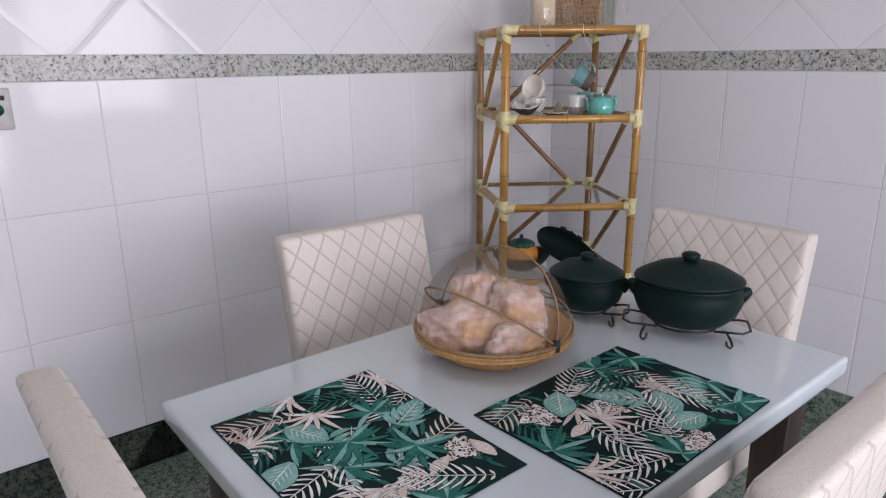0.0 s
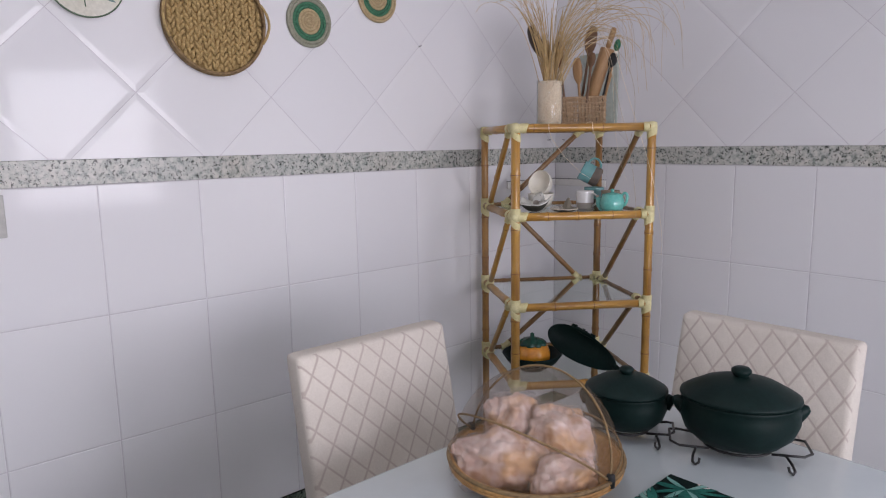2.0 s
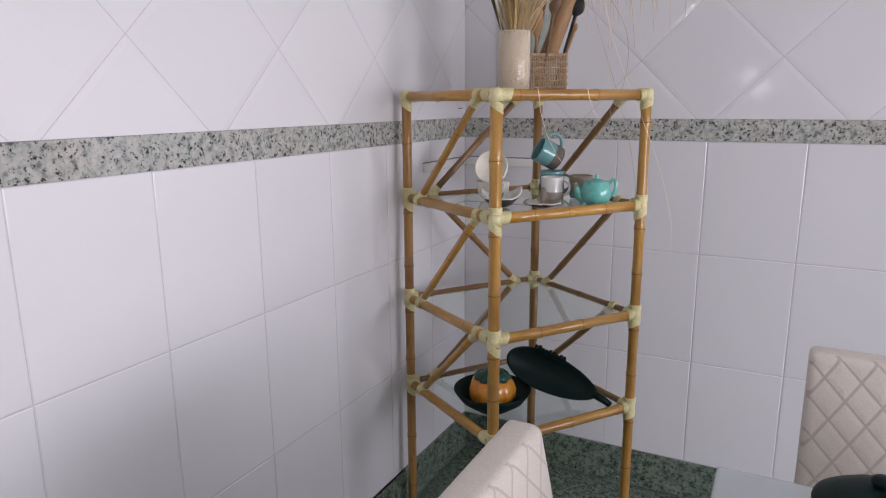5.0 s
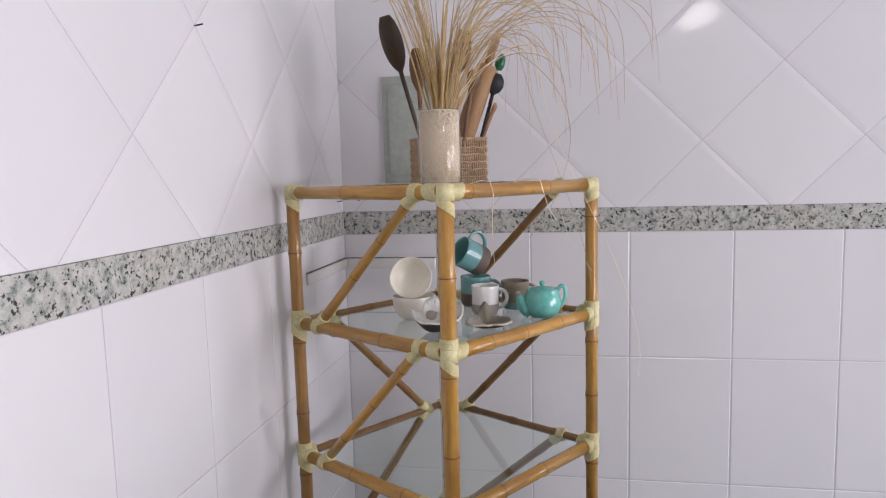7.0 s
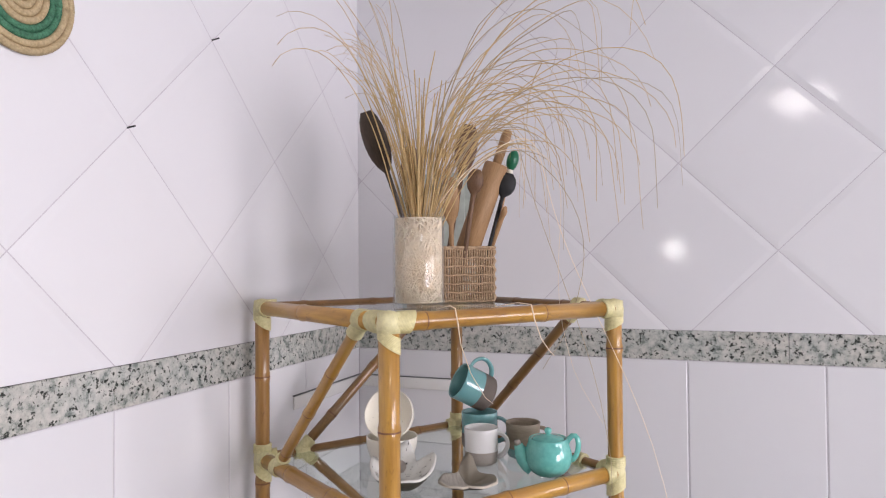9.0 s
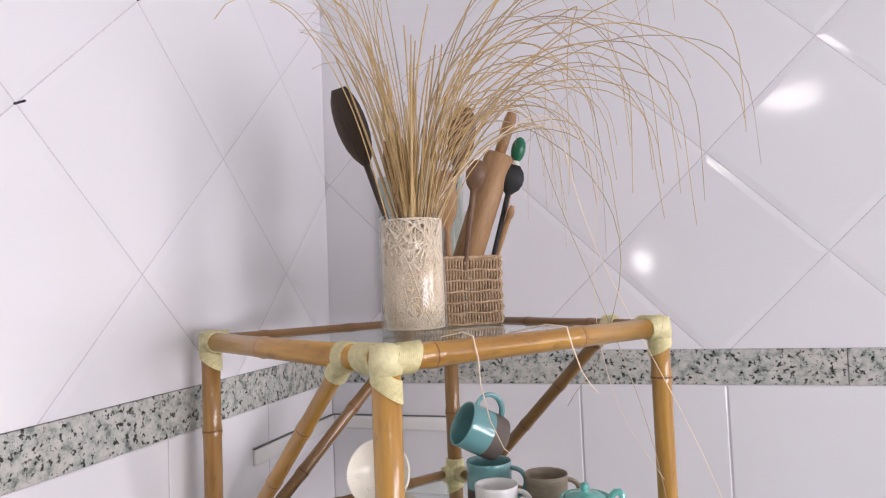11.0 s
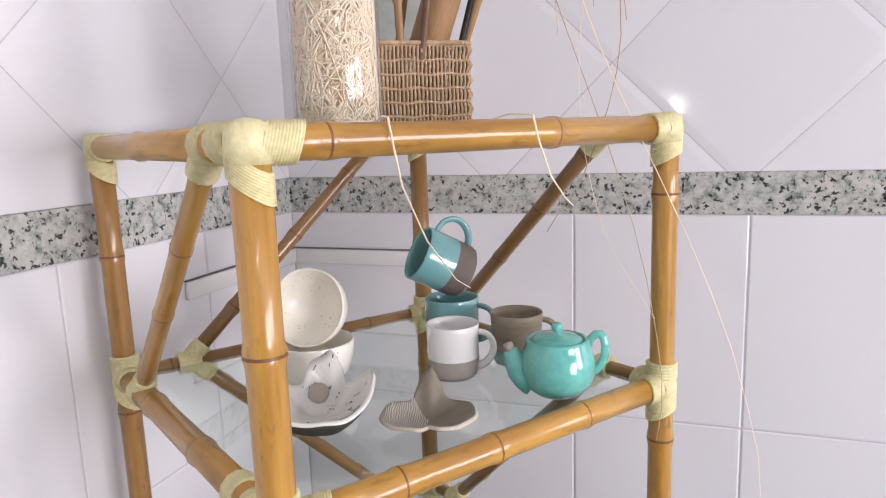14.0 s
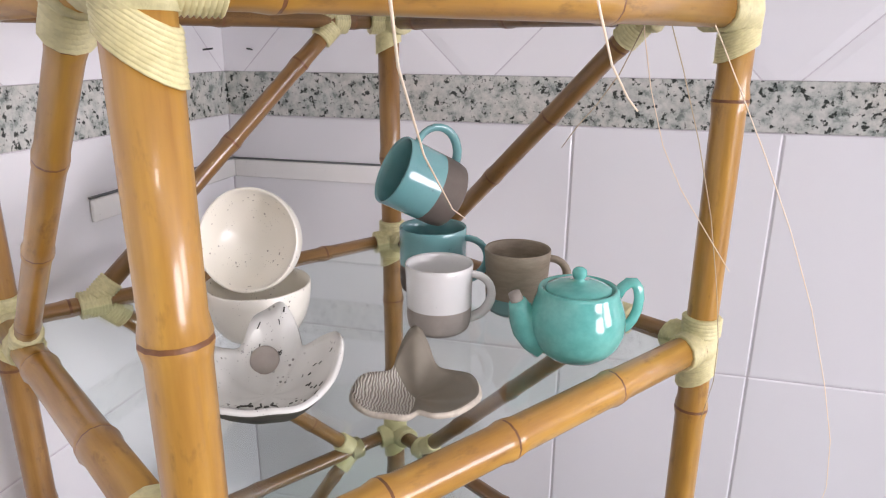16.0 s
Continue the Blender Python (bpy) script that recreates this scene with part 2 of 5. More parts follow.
WOODBROWN = two_tone("brown_wood", (0.12, 0.062, 0.032), (0.22, 0.12, 0.062), 5, 0.5, (14, 14, 2))
GREENPAINT = two_tone("green_paint", (0.01, 0.13, 0.065), (0.02, 0.20, 0.10), 20, 0.3)
PLASTIC = two_tone("grey_plastic", (0.47, 0.46, 0.44), (0.54, 0.53, 0.51), 10, 0.45, bump_by=0.03)
WHITEPLASTIC = mat("white_plastic", (0.77, 0.76, 0.78), 0.35)
BOARDGREEN = two_tone("grey_green_paint", (0.38, 0.42, 0.37), (0.45, 0.485, 0.43), 8, 0.5, bump_by=0.04)
ORANGE = two_tone("orange_glaze", (0.66, 0.23, 0.02), (0.80, 0.36, 0.04), 14, 0.25, coat=0.4)
DARKGREEN = two_tone("dark_green_glaze", (0.008, 0.05, 0.035), (0.02, 0.09, 0.06), 14, 0.25)
BLACK = mat("black_rubber", (0.015, 0.015, 0.016), 0.6)


# ---- mesh helpers ----
def finish(bm, smooth=True):
    bmesh.ops.recalc_face_normals(bm, faces=bm.faces[:])
    for f in bm.faces:
        f.smooth = smooth
    return bm


def mesh_of(name, bm, mats):
    me = bpy.data.meshes.new(name)
    bm.to_mesh(me)
    bm.free()
    for m in mats if isinstance(mats, (list, tuple)) else [mats]:
        me.materials.append(m)
    return me


def part(name, bm, material, parent=None, label="", m=None, category="", group="", kind=""):
    ob = new(name, mesh_of(name, bm, material))
    if parent is not None:
        ob.parent = parent
    if m is not None:
        ob.matrix_basis = m
    return tagged(ob, label, category, group, kind)


def thing(name, m, label, category, group="", kind=""):
    ob = new(name)
    ob.empty_display_size = 0.05
    ob.matrix_basis = m
    return tagged(ob, label, category, group, kind)


def box(x0, x1, y0, y1, z0, z1, bevel=0.0, seg=2):
    bm = bmesh.new()
    bmesh.ops.create_cube(bm, size=1)
    for v in bm.verts:
        v.co = Vector(((x0 + x1) / 2 + v.co.x * (x1 - x0), (y0 + y1) / 2 + v.co.y * (y1 - y0), (z0 + z1) / 2 + v.co.z * (z1 - z0)))
    if bevel:
        bmesh.ops.bevel(bm, geom=bm.edges[:], offset=bevel, segments=seg, affect="EDGES", profile=0.6)
    finish(bm, bool(bevel))
    return bm


def join(*bms):
    out = bms[0]
    for b in bms[1:]:
        me = bpy.data.meshes.new("tmp")
        b.to_mesh(me)
        b.free()
        out.from_mesh(me)
        bpy.data.meshes.remove(me)
    return out


def revolve(profile, seg=32, close_ends=True, wobble=0.0, seed=0, slots=None):
    """A solid of revolution round z from (radius, height) pairs; slots: material index of each ring of faces."""
    bm = bmesh.new()
    rings = []
    for r, z in profile:
        if r < 1e-6:
            rings.append([bm.verts.new((0, 0, z))])
        else:
            ring = []
            for k in range(seg):
                a = 2 * math.pi * k / seg
                w = 1 + wobble * noise.noise((math.cos(a) * 1.3 + seed, math.sin(a) * 1.3, z * 20))
                ring.append(bm.verts.new((r * w * math.cos(a), r * w * math.sin(a), z)))
            rings.append(ring)
    for i, (a, b) in enumerate(zip(rings, rings[1:])):
        for k in range(seg):
            n = (k + 1) % seg
            if len(a) == 1 and len(b) == 1:
                continue
            if len(a) == 1:
                f = bm.faces.new((a[0], b[k], b[n]))
            elif len(b) == 1:
                f = bm.faces.new((a[k], a[n], b[0]))
            else:
                f = bm.faces.new((a[k], a[n], b[n], b[k]))
            if slots:
                f.material_index = slots[i]
    if close_ends:
        for ring in (rings[0], rings[-1]):
            if len(ring) > 2:
                bm.faces.new(ring)
    return finish(bm)


def tube(points, radius, seg=8, taper=None, flat=1.0):
    """A rod along points; radius may shrink to taper at its end."""
    bm = bmesh.new()
    pts = [Vector(p) for p in points]
    rings = []
    up = None
    for i, p in enumerate(pts):
        d = (pts[min(i + 1, len(pts) - 1)] - pts[max(i - 1, 0)]).normalized()
        if up is None:
            up = d.orthogonal().normalized()
        up = (up - d * up.dot(d)).normalized()
        side = d.cross(up)
        r = radius if taper is None else radius + (taper - radius) * i / (len(pts) - 1)
        rings.append([bm.verts.new(p + r * (math.cos(2 * math.pi * k / seg) * up + flat * math.sin(2 * math.pi * k / seg) * side)) for k in range(seg)])
    for a, b in zip(rings, rings[1:]):
        for k in range(seg):
            n = (k + 1) % seg
            bm.faces.new((a[k], a[n], b[n], b[k]))
    bm.faces.new(rings[0])
    bm.faces.new(rings[-1])
    return finish(bm)


def between(a, b):
    """A pose at a whose z axis points to b."""
    a, b = Vector(a), Vector(b)
    return Matrix.Translation(a) @ (b - a).to_track_quat("Z", "Y").to_matrix().to_4x4()


def plate_poly(base, top, low, high, drop=0.0012):
    """A tile from its outline at the back and its smaller outline at the face, in a plane (u, v) with depth w."""
    bm = bmesh.new()
    vs = [bm.verts.new((u, v, w)) for u, v in base for w in (low, high - drop)] + [bm.verts.new((u, v, high)) for u, v in top]
    bmesh.ops.convex_hull(bm, input=vs)
    bmesh.ops.dissolve_limit(bm, angle_limit=0.01, verts=bm.verts[:], edges=bm.edges[:])
    return finish(bm, False)


def clip(poly, u0, u1, v0, v1):
    for axis, lim, sign in ((0, u0, 1), (0, u1, -1), (1, v0, 1), (1, v1, -1)):
        out = []
        for k, p in enumerate(poly):
            q = poly[(k + 1) % len(poly)]
            a, b = sign * (p[axis] - lim), sign * (q[axis] - lim)
            if a >= 0:
                out.append(p)
            if a * b < 0:
                s = a / (a - b)
                out.append((p[0] + s * (q[0] - p[0]), p[1] + s * (q[1] - p[1])))
        poly = out
        if len(poly) < 3:
            return []
    return poly


def area_of(poly):
    return abs(sum(p[0] * q[1] - q[0] * p[1] for p, q in zip(poly, poly[1:] + poly[:1]))) / 2


# ---- room ----
BAND0, BAND1 = 1.330, 1.404
ROWS_Z = (0.150, 0.541, 0.940, 1.330)
wall_west = part("wall_west", box(-0.16, -0.0014, SOUTH - 0.15, 0.155, 0, CEIL), GROUT, label="kitchen wall of white glazed tiles with a granite band", category="wall", kind="structure")
wall_north = part("wall_north", box(-0.0014, EAST + DEEP, 0.0014, 0.16, 0, CEIL), GROUT, label="kitchen wall of white glazed tiles with a granite band", category="wall", kind="structure")
wall_south = part("wall_south", box(-0.005, EAST + DEEP, SOUTH - 0.15, SOUTH, 0, CEIL), FARWALL, label="plain grey painted wall", category="wall", kind="structure")
bms, last = [], SOUTH
for wy0, wy1, wz0, wz1, watts in OPENINGS:
    bms += [box(EAST, EAST + DEEP, last, wy0, 0, CEIL), box(EAST, EAST + DEEP, wy0, wy1, 0, wz0), box(EAST, EAST + DEEP, wy0, wy1, wz1, CEIL)]
    last = wy1
wall_east = part("wall_east", join(*bms, box(EAST, EAST + DEEP, last, 0.005, 0, CEIL)), FARWALL, label="plain grey painted wall with two deep window openings", category="wall", kind="structure")
ceiling = part("ceiling", box(-0.16, EAST + DEEP, SOUTH - 0.15, 0.16, CEIL, CEIL + 0.12), PLASTER, label="plain white ceiling", category="ceiling", kind="structure")
floor = part("floor", box(-0.16, EAST + DEEP, SOUTH - 0.15, 0.16, -0.15, -0.006), GROUT, label="floor of grey-green speckled granite slabs", category="floor", kind="structure")
for k, (wy0, wy1, wz0, wz1, watts) in enumerate(OPENINGS):
    x0, x1 = EAST + DEEP - 0.14, EAST + DEEP - 0.10
    bm = join(box(x0, x1, wy0, wy1, wz0, wz0 + 0.05), box(x0, x1, wy0, wy1, wz1 - 0.05, wz1), box(x0, x1, wy0, wy0 + 0.05, wz0 + 0.05, wz1 - 0.05), box(x0, x1, wy1 - 0.05, wy1, wz0 + 0.05, wz1 - 0.05))
    part("window_%d" % (k + 1), bm, WHITEPLASTIC, label="white framed window letting daylight in", category="window", kind="structure")

# ---- tables, chairs ----
TX0, TX1, TY0, TY1, TZ = 1.086, 1.840, -2.313, -1.140, 0.774
table = thing("dining_table", pose((TX0 + TX1) / 2, (TY0 + TY1) / 2, 0), "white lacquered dining table with dark legs, laid with placemats", "table")
hx, hy = (TX1 - TX0) / 2, (TY1 - TY0) / 2
part("tabletop", box(-hx, hx, -hy, hy, TZ - 0.042, TZ, 0.009, 3), TABLETOP, table, "glossy white tabletop with softened edges")
for sx in (-1, 1):
    for sy in (-1, 1):
        bm = box(-0.04, 0.04, -0.04, 0.04, 0, TZ - 0.042, 0.004)
        for v in bm.verts:
            s = 0.7 + 0.3 * v.co.z / TZ
            v.co.x *= s
            v.co.y *= s
        part("leg", bm, DARKWOOD, table, "black-brown wooden leg", pose(sx * (hx - 0.09), sy * (hy - 0.09), 0))


def chair(m, label):
    """An upholstered dining chair; its back stands at y = 0 and it faces +y."""
    c = thing("dining_chair", m, label, "chair", "chairs round the table")
    w, h, th = 0.217, 0.528, 0.03
    bm = box(-w, w, -th, th, 0, h, 0.016, 3)
    bmesh.ops.subdivide_edges(bm, edges=[e for e in bm.edges if e.calc_length() > 0.2], cuts=8, use_grid_fill=True)
    for v in bm.verts:
        x, y, z = v.co
        v.co.y = y + 0.006 * math.copysign(1, y) * (1 - (x / w) ** 2) * math.sin(math.pi * max(0, min(1, z / h))) - 0.105 * (z / h - 1)
        v.co.x = x * (1.02 - 0.02 * (z / h))
    finish(bm)
    for f in bm.faces:
        f.material_index = 0 if abs(f.normal.y) > 0.6 else 1
    part("backrest", bm, [FABRIC, FABRIC_PLAIN], c, "quilted cream backrest with a diamond pattern", pose(0, 0, 0.44))
    bm = box(-0.214, 0.214, 0.03, 0.44, 0.40, 0.485, 0.025, 3)
    part("seat", bm, FABRIC_PLAIN, c, "cream padded seat")
    for sx in (-1, 1):
        for y in (0.05, 0.40):
            bm = box(-0.022, 0.022, -0.022, 0.022, 0, 0.40, 0.003)
            for v in bm.verts:
                s = 0.7 + 0.3 * v.co.z / 0.4
                v.co.x *= s
                v.co.y *= s
            part("leg", bm, DARKWOOD, c, "", pose(sx * 0.185, y, 0))
    return c


chair(pose(0.818, -1.712, 0, 0, 0, -90), "cream quilted dining chair beside the tiled wall")
chair(pose(1.446, -0.935, 0, 0, 0, 180), "cream quilted dining chair behind the black clay pots")
chair(pose(1.465, -2.515, 0, 0, 0, 0), "cream quilted dining chair at the table's short end")
chair(pose(2.060, -1.790, 0, 0, 0, 90), "cream quilted dining chair with its back to the room")

# ---- bamboo shelf ----
LEVELS = (1.482, 1.160, 0.818, 0.510)
CORNERS = {"A": Vector((0.474, -0.808, 0)), "B": Vector((0.771, -0.394, 0)), "C": Vector((0.050, -0.541, 0)), "D": Vector((0.346, -0.124, 0))}
POLE = 0.0155


def pole_mesh(length, radius, seed, step=0.17, seg=14, nodes=None):
    """A bamboo cane along z with swollen nodes; slot 1 is the dark ring of a node."""
    rng = random.Random(seed)
    prof, slots = [(radius, 0.0)], []
    places = list(nodes or [])
    z = rng.uniform(0.3, 0.9) * step
    while z < length - 0.02 and not nodes:
        places.append(z)
        z += step * rng.uniform(0.8, 1.2)
    for z in sorted(places):
        k = radius * rng.uniform(1.06, 1.12)
        for r, dz, s in ((radius * 0.985, -0.012, 0), (k, -0.0022, 0), (k * 0.97, -0.0008, 1), (k * 0.96, 0.0006, 1), (k * 0.985, 0.0022, 0), (radius * 0.97, 0.012, 0)):
            prof.append((r, z + dz))
            slots.append(s)
    prof.append((radius, length))
    slots.append(0)
    return revolve(prof, seg, slots=slots)


def wrap_mesh(r, length, turns=9, seg=14):
    """Cane cord wound round a pole, as ridged rings from z = 0 up."""
    prof = [(r * 0.9, 0)]
    for k in range(turns):
        z = length * k / turns
        d = length / turns
        prof += [(r, z + d * 0.08), (r + d * 0.48, z + d * 0.5), (r, z + d * 0.92)]
    prof.append((r * 0.9, length))
    return revolve(prof, seg)


shelf = thing("bamboo_shelf", pose(0.41, -0.467, 0), "tall bamboo corner shelf with cane lashings and glass shelves", "shelf")
S0 = Vector((0.41, -0.467, 0))


def on_shelf(name, bm, mats, m, label=""):
    return part(name, bm, mats, shelf, label, Matrix.Translation(-S0) @ m)


POST_NODES = {"A": (0.14, 0.33, 0.46, 0.645, 0.77, 0.95, 1.115, 1.315), "B": (0.10, 0.30, 0.46, 0.62, 0.77, 0.95, 1.09, 1.405), "C": (0.12, 0.31, 0.60, 0.77, 0.93, 1.11, 1.335), "D": (0.15, 0.36, 0.58, 0.74, 0.93, 1.06, 1.29)}
RAIL_NODES = {("A", "B", 0): (0.065, 0.32), ("A", "C", 0): (0.30,), ("A", "B", 1): (0.12, 0.235, 0.365), ("A", "C", 1): (0.19, 0.36), ("A", "B", 2): (0.15, 0.30), ("A", "C", 2): (0.14, 0.31)}
seed = 10
for key, c in CORNERS.items():
    seed += 1
    on_shelf("post", pole_mesh(LEVELS[0], POLE * (1.1 if key == "A" else 1.0), seed, 0.19, nodes=POST_NODES[key]), [BAMBOO if key in "AB" else BAMBOO_HALF_SHADED, NODE], pose(c.x, c.y, 0))
SIDES = (("A", "B"), ("A", "C"), ("C", "D"), ("D", "B"))
for li, z in enumerate(LEVELS):
    for a, b in SIDES:
        seed += 1
        p, q = CORNERS[a] + Vector((0, 0, z)), CORNERS[b] + Vector((0, 0, z))
        r = POLE if a == "A" else POLE * 0.78
        on_shelf("rail", pole_mesh((q - p).length, r, seed, 0.155, nodes=RAIL_NODES.get((a, b, li))), [BAMBOO if a == "A" else BAMBOO_SHADED, NODE], between(p, q))
    for key, c in CORNERS.items():
        # lashing: sleeves down the post and out along both rails
        p = c + Vector((0, 0, z))
        others = [CORNERS[b if a == key else a] for a, b in SIDES if key in (a, b)]
        bms = []
        w = wrap_mesh(POLE * 1.15, 0.026, 10)
        slope = 0.7 if key in "AC" else -0.5
        for v in w.verts:
            v.co.z += -0.037 - slope * (v.co.x * 0.96 + v.co.y * 0.26)
        bms.append(w)
        if li:
            w = wrap_mesh(POLE * 1.16, 0.02, 5)
            bmesh.ops.transform(w, matrix=Matrix.Translation((0, 0, 0.012)), verts=w.verts[:])
            bms.append(w)
        else:
            bms.append(revolve([(POLE * 1.2, -0.016), (POLE * 1.24, 0.0), (POLE * 1.12, 0.012), (POLE * 0.7, 0.018), (0, 0.020)], 14))
        core = revolve([(POLE * 1.12, -0.016), (POLE * 1.2, 0), (POLE * 1.12, 0.016)], 14)
        bms.append(core)
        for o in others:
            d = (o - c).normalized()
            w = wrap_mesh(POLE * 1.13, 0.034 if key == "A" else 0.022, 12 if key == "A" else 8)
            for v in w.verts:
                v.co.z += 0.3 * v.co.x + (0.3 * v.co.y if key == "A" else 0)
            bmesh.ops.transform(w, matrix=between(d * 0.010, d * 0.2), verts=w.verts[:])
            bms.append(w)
        on_shelf("lashing", join(*bms), CORD, pose(p.x, p.y, p.z), "pale cane lashing")
    # glass
    inset = 0.012
    cx = sum((c for c in CORNERS.values()), Vector()) / 4
    poly = [cx + (CORNERS[k] - cx) * (1 - 0.035) for k in ("A", "B", "D", "C")]
    bm = bmesh.new()
    lo = [bm.verts.new((p.x - S0.x, p.y - S0.y, z - 0.0015)) for p in poly]
    hi = [bm.verts.new((p.x - S0.x, p.y - S0.y, z + 0.0040)) for p in poly]
    bm.faces.new(lo[::-1])
    bm.faces.new(hi)
    for k in range(4):
        bm.faces.new((lo[k], lo[(k + 1) % 4], hi[(k + 1) % 4], hi[k])).material_index = 1
    finish(bm, False)
    g = part("glass_shelf", bm, [GLASS, GLASS_EDGE], shelf, "clear greenish glass plate")
    g.visible_shadow = False


def brace(a, fa, za, b, fb, zb):
    """A diagonal cane on the side from a to b, between fractions of that side."""
    global seed
    seed += 1
    p = CORNERS[a].lerp(CORNERS[b], fa) + Vector((0, 0, za))
    q = CORNERS[a].lerp(CORNERS[b], fb) + Vector((0, 0, zb))
    # braces off the A-C side take the bamboo with shade in its colour
    on_shelf("brace", pole_mesh((q - p).length, 0.0112, seed, 0.13, 12), [BAMBOO if (a, b) == ("A", "C") else BAMBOO_SHADED, NODE], between(p, q))
    d = (q - p).normalized()
    for s, o in ((p, d), (q, -d)):
        w = wrap_mesh(0.0135, 0.026, 7, 12)
        ring = wrap_mesh(POLE * 1.1, 0.022, 6, 12)
        e = (CORNERS[b] - CORNERS[a]).normalized()
        bmesh.ops.transform(w, matrix=between(o * 0.012, o * 0.2), verts=w.verts[:])
        bmesh.ops.transform(ring, matrix=between(e * -0.011, e * 0.2), verts=ring.verts[:])
        on_shelf("lashing", join(w, ring), CORD, Matrix.Translation(s), "pale cane lashing")


for k in range(3):
    top, low = LEVELS[k], LEVELS[k + 1]
    brace("A", 0.16, top, "C", 0.84, low)
    brace("D", 0.82, top, "B", 0.14, low)
    if k == 1:
        brace("C", 0.18, top, "D", 0.84, low)
    else:
        brace("C", 0.84, top, "D", 0.16, low)

GL2, GL1, GL4 = LEVELS[1] + 0.0045, LEVELS[0] + 0.0045, LEVELS[3] + 0.0045


# ---- crockery on the glass ----
def handle_mesh(r, z0, z1, out, rod=0.0036, base=0.0):
    pts = []
    for k in range(13):
        a = math.pi * k / 12
        pts.append((r - 0.003 + (out + base) * math.sin(a), 0, z0 + (z1 - z0) * (0.5 + 0.5 * math.cos(a)) + 0.004 * math.sin(a)))
    return tube(pts, rod, 10, flat=1.5)


def mug(name_label, m, r, h, upper, lower, split=0.45, inner=None, belly=0.0, rim=1.0):
    c = thing("mug", m, name_label, "mug", "stoneware mugs on the glass shelf")
    zs = h * split

    def rad(z):
        t = z / h
        return r * (0.93 + 0.07 * min(1, t * 6) + belly * math.sin(math.pi * max(0.0, 1 - t) ** 1.3) + (rim - 1) * max(0, t - 0.6) / 0.4)

    low = [(0, 0.0), (rad(0) * 0.86, 0.0), (rad(0.003), 0.004)] + [(rad(zs * k / 6), zs * k / 6) for k in range(1, 7)]
    part("lower_body", revolve(low, 36, False), lower, c, "bare unglazed stoneware foot")
    up = [(rad(zs) * 1.004, zs)] + [(rad(zs + (h - zs) * k / 7) * 1.004, zs + (h - zs) * k / 7) for k in range(1, 8)]
    up += [(rad(h) * 0.985, h + 0.0015), (rad(h) * 0.93, h - 0.001)] + [(rad(h - (h - 0.006) * k / 6) * 0.91, h - (h - 0.006) * k / 6) for k in range(1, 7)] + [(0, 0.006)]
    part("glazed_body", revolve(up, 36, False), [upper], c)
    part("handle", handle_mesh(rad(h * 0.5), h * 0.2, h * 0.86, r * 0.72), upper, c, "looped handle")
    return c


mug("small mug glazed white above bare grey clay", pose(0.507, -0.436, GL2, 0, 0, 8), 0.0325, 0.072, WHITEGLAZE, GREYCLAY, 0.39, belly=0.05, rim=1.08)
mug("blue-green glazed mug with a dark bare foot, standing upright", pose(0.469, -0.325, GL2, 0, 0, 2), 0.040, 0.079, BLUE, RAW, 0.45)
mug("brown-grey stoneware mug beside the teapot", pose(0.577, -0.364, GL2, 0, 0, 12), 0.0335, 0.072, BROWNCLAY, BLUE, 0.3, belly=0.03, rim=1.09)
tilt = Matrix.Translation((0.461, -0.338, GL2 + 0.1335)) @ Euler((radians(8), radians(-62), radians(28)), "XYZ").to_matrix().to_4x4() @ pose(0, 0, -0.040)
mug("blue-green glazed mug with a dark foot, lying tilted on another", tilt, 0.0405, 0.080, BLUE, RAW, 0.42)

tp = thing("teapot", pose(0.650, -0.458, GL2, 0, 0, 14), "small glossy turquoise teapot with a lid", "teapot")
part("body", revolve([(0, 0), (0.0275, 0), (0.029, 0.0015), (0.0365, 0.007), (0.0425, 0.016), (0.0458, 0.027), (0.0460, 0.036), (0.0445, 0.046), (0.0412, 0.056), (0.0388, 0.0625), (0.0386, 0.0655), (0.0374, 0.0685), (0.0352, 0.0692), (0.0330, 0.0675), (0.0320, 0.064), (0, 0.064)], 56, False), TEAL, tp)
lid = part("lid", revolve([(0.0305, 0.0650), (0.0312, 0.0675), (0.0300, 0.0692), (0.022, 0.0722), (0.012, 0.0745), (0.0058, 0.0756), (0.0045, 0.0772), (0.0062, 0.0792), (0.0072, 0.0825), (0.0064, 0.0860), (0.0038, 0.0882), (0, 0.0888)], 44, True), TEAL, tp, "round lid with a ball knob")
part("spout", tube([(-0.030, 0, 0.016), (-0.040, 0, 0.0215), (-0.0475, 0, 0.029), (-0.0520, 0, 0.038), (-0.0550, 0, 0.047), (-0.0580, 0, 0.0545)], 0.0215, 20, 0.0085), TEAL, tp, "short stubby spout")
part("spout_plug", tube([(-0.0570, 0, 0.0525), (-0.0612, 0, 0.0625)], 0.0066, 12, 0.0060), GREYCLAY, tp, "bare clay stopper in the spout")
part("handle", tube([(0.0365, 0, 0.0600), (0.0405, 0, 0.0680), (0.0465, 0, 0.0735), (0.0520, 0, 0.0735), (0.0562, 0, 0.0680), (0.0580, 0, 0.0580), (0.0570, 0, 0.0460), (0.0535, 0, 0.0360), (0.0485, 0, 0.0290), (0.0420, 0, 0.0245)], 0.0038, 12, flat=1.45), TEAL, tp, "looped handle")


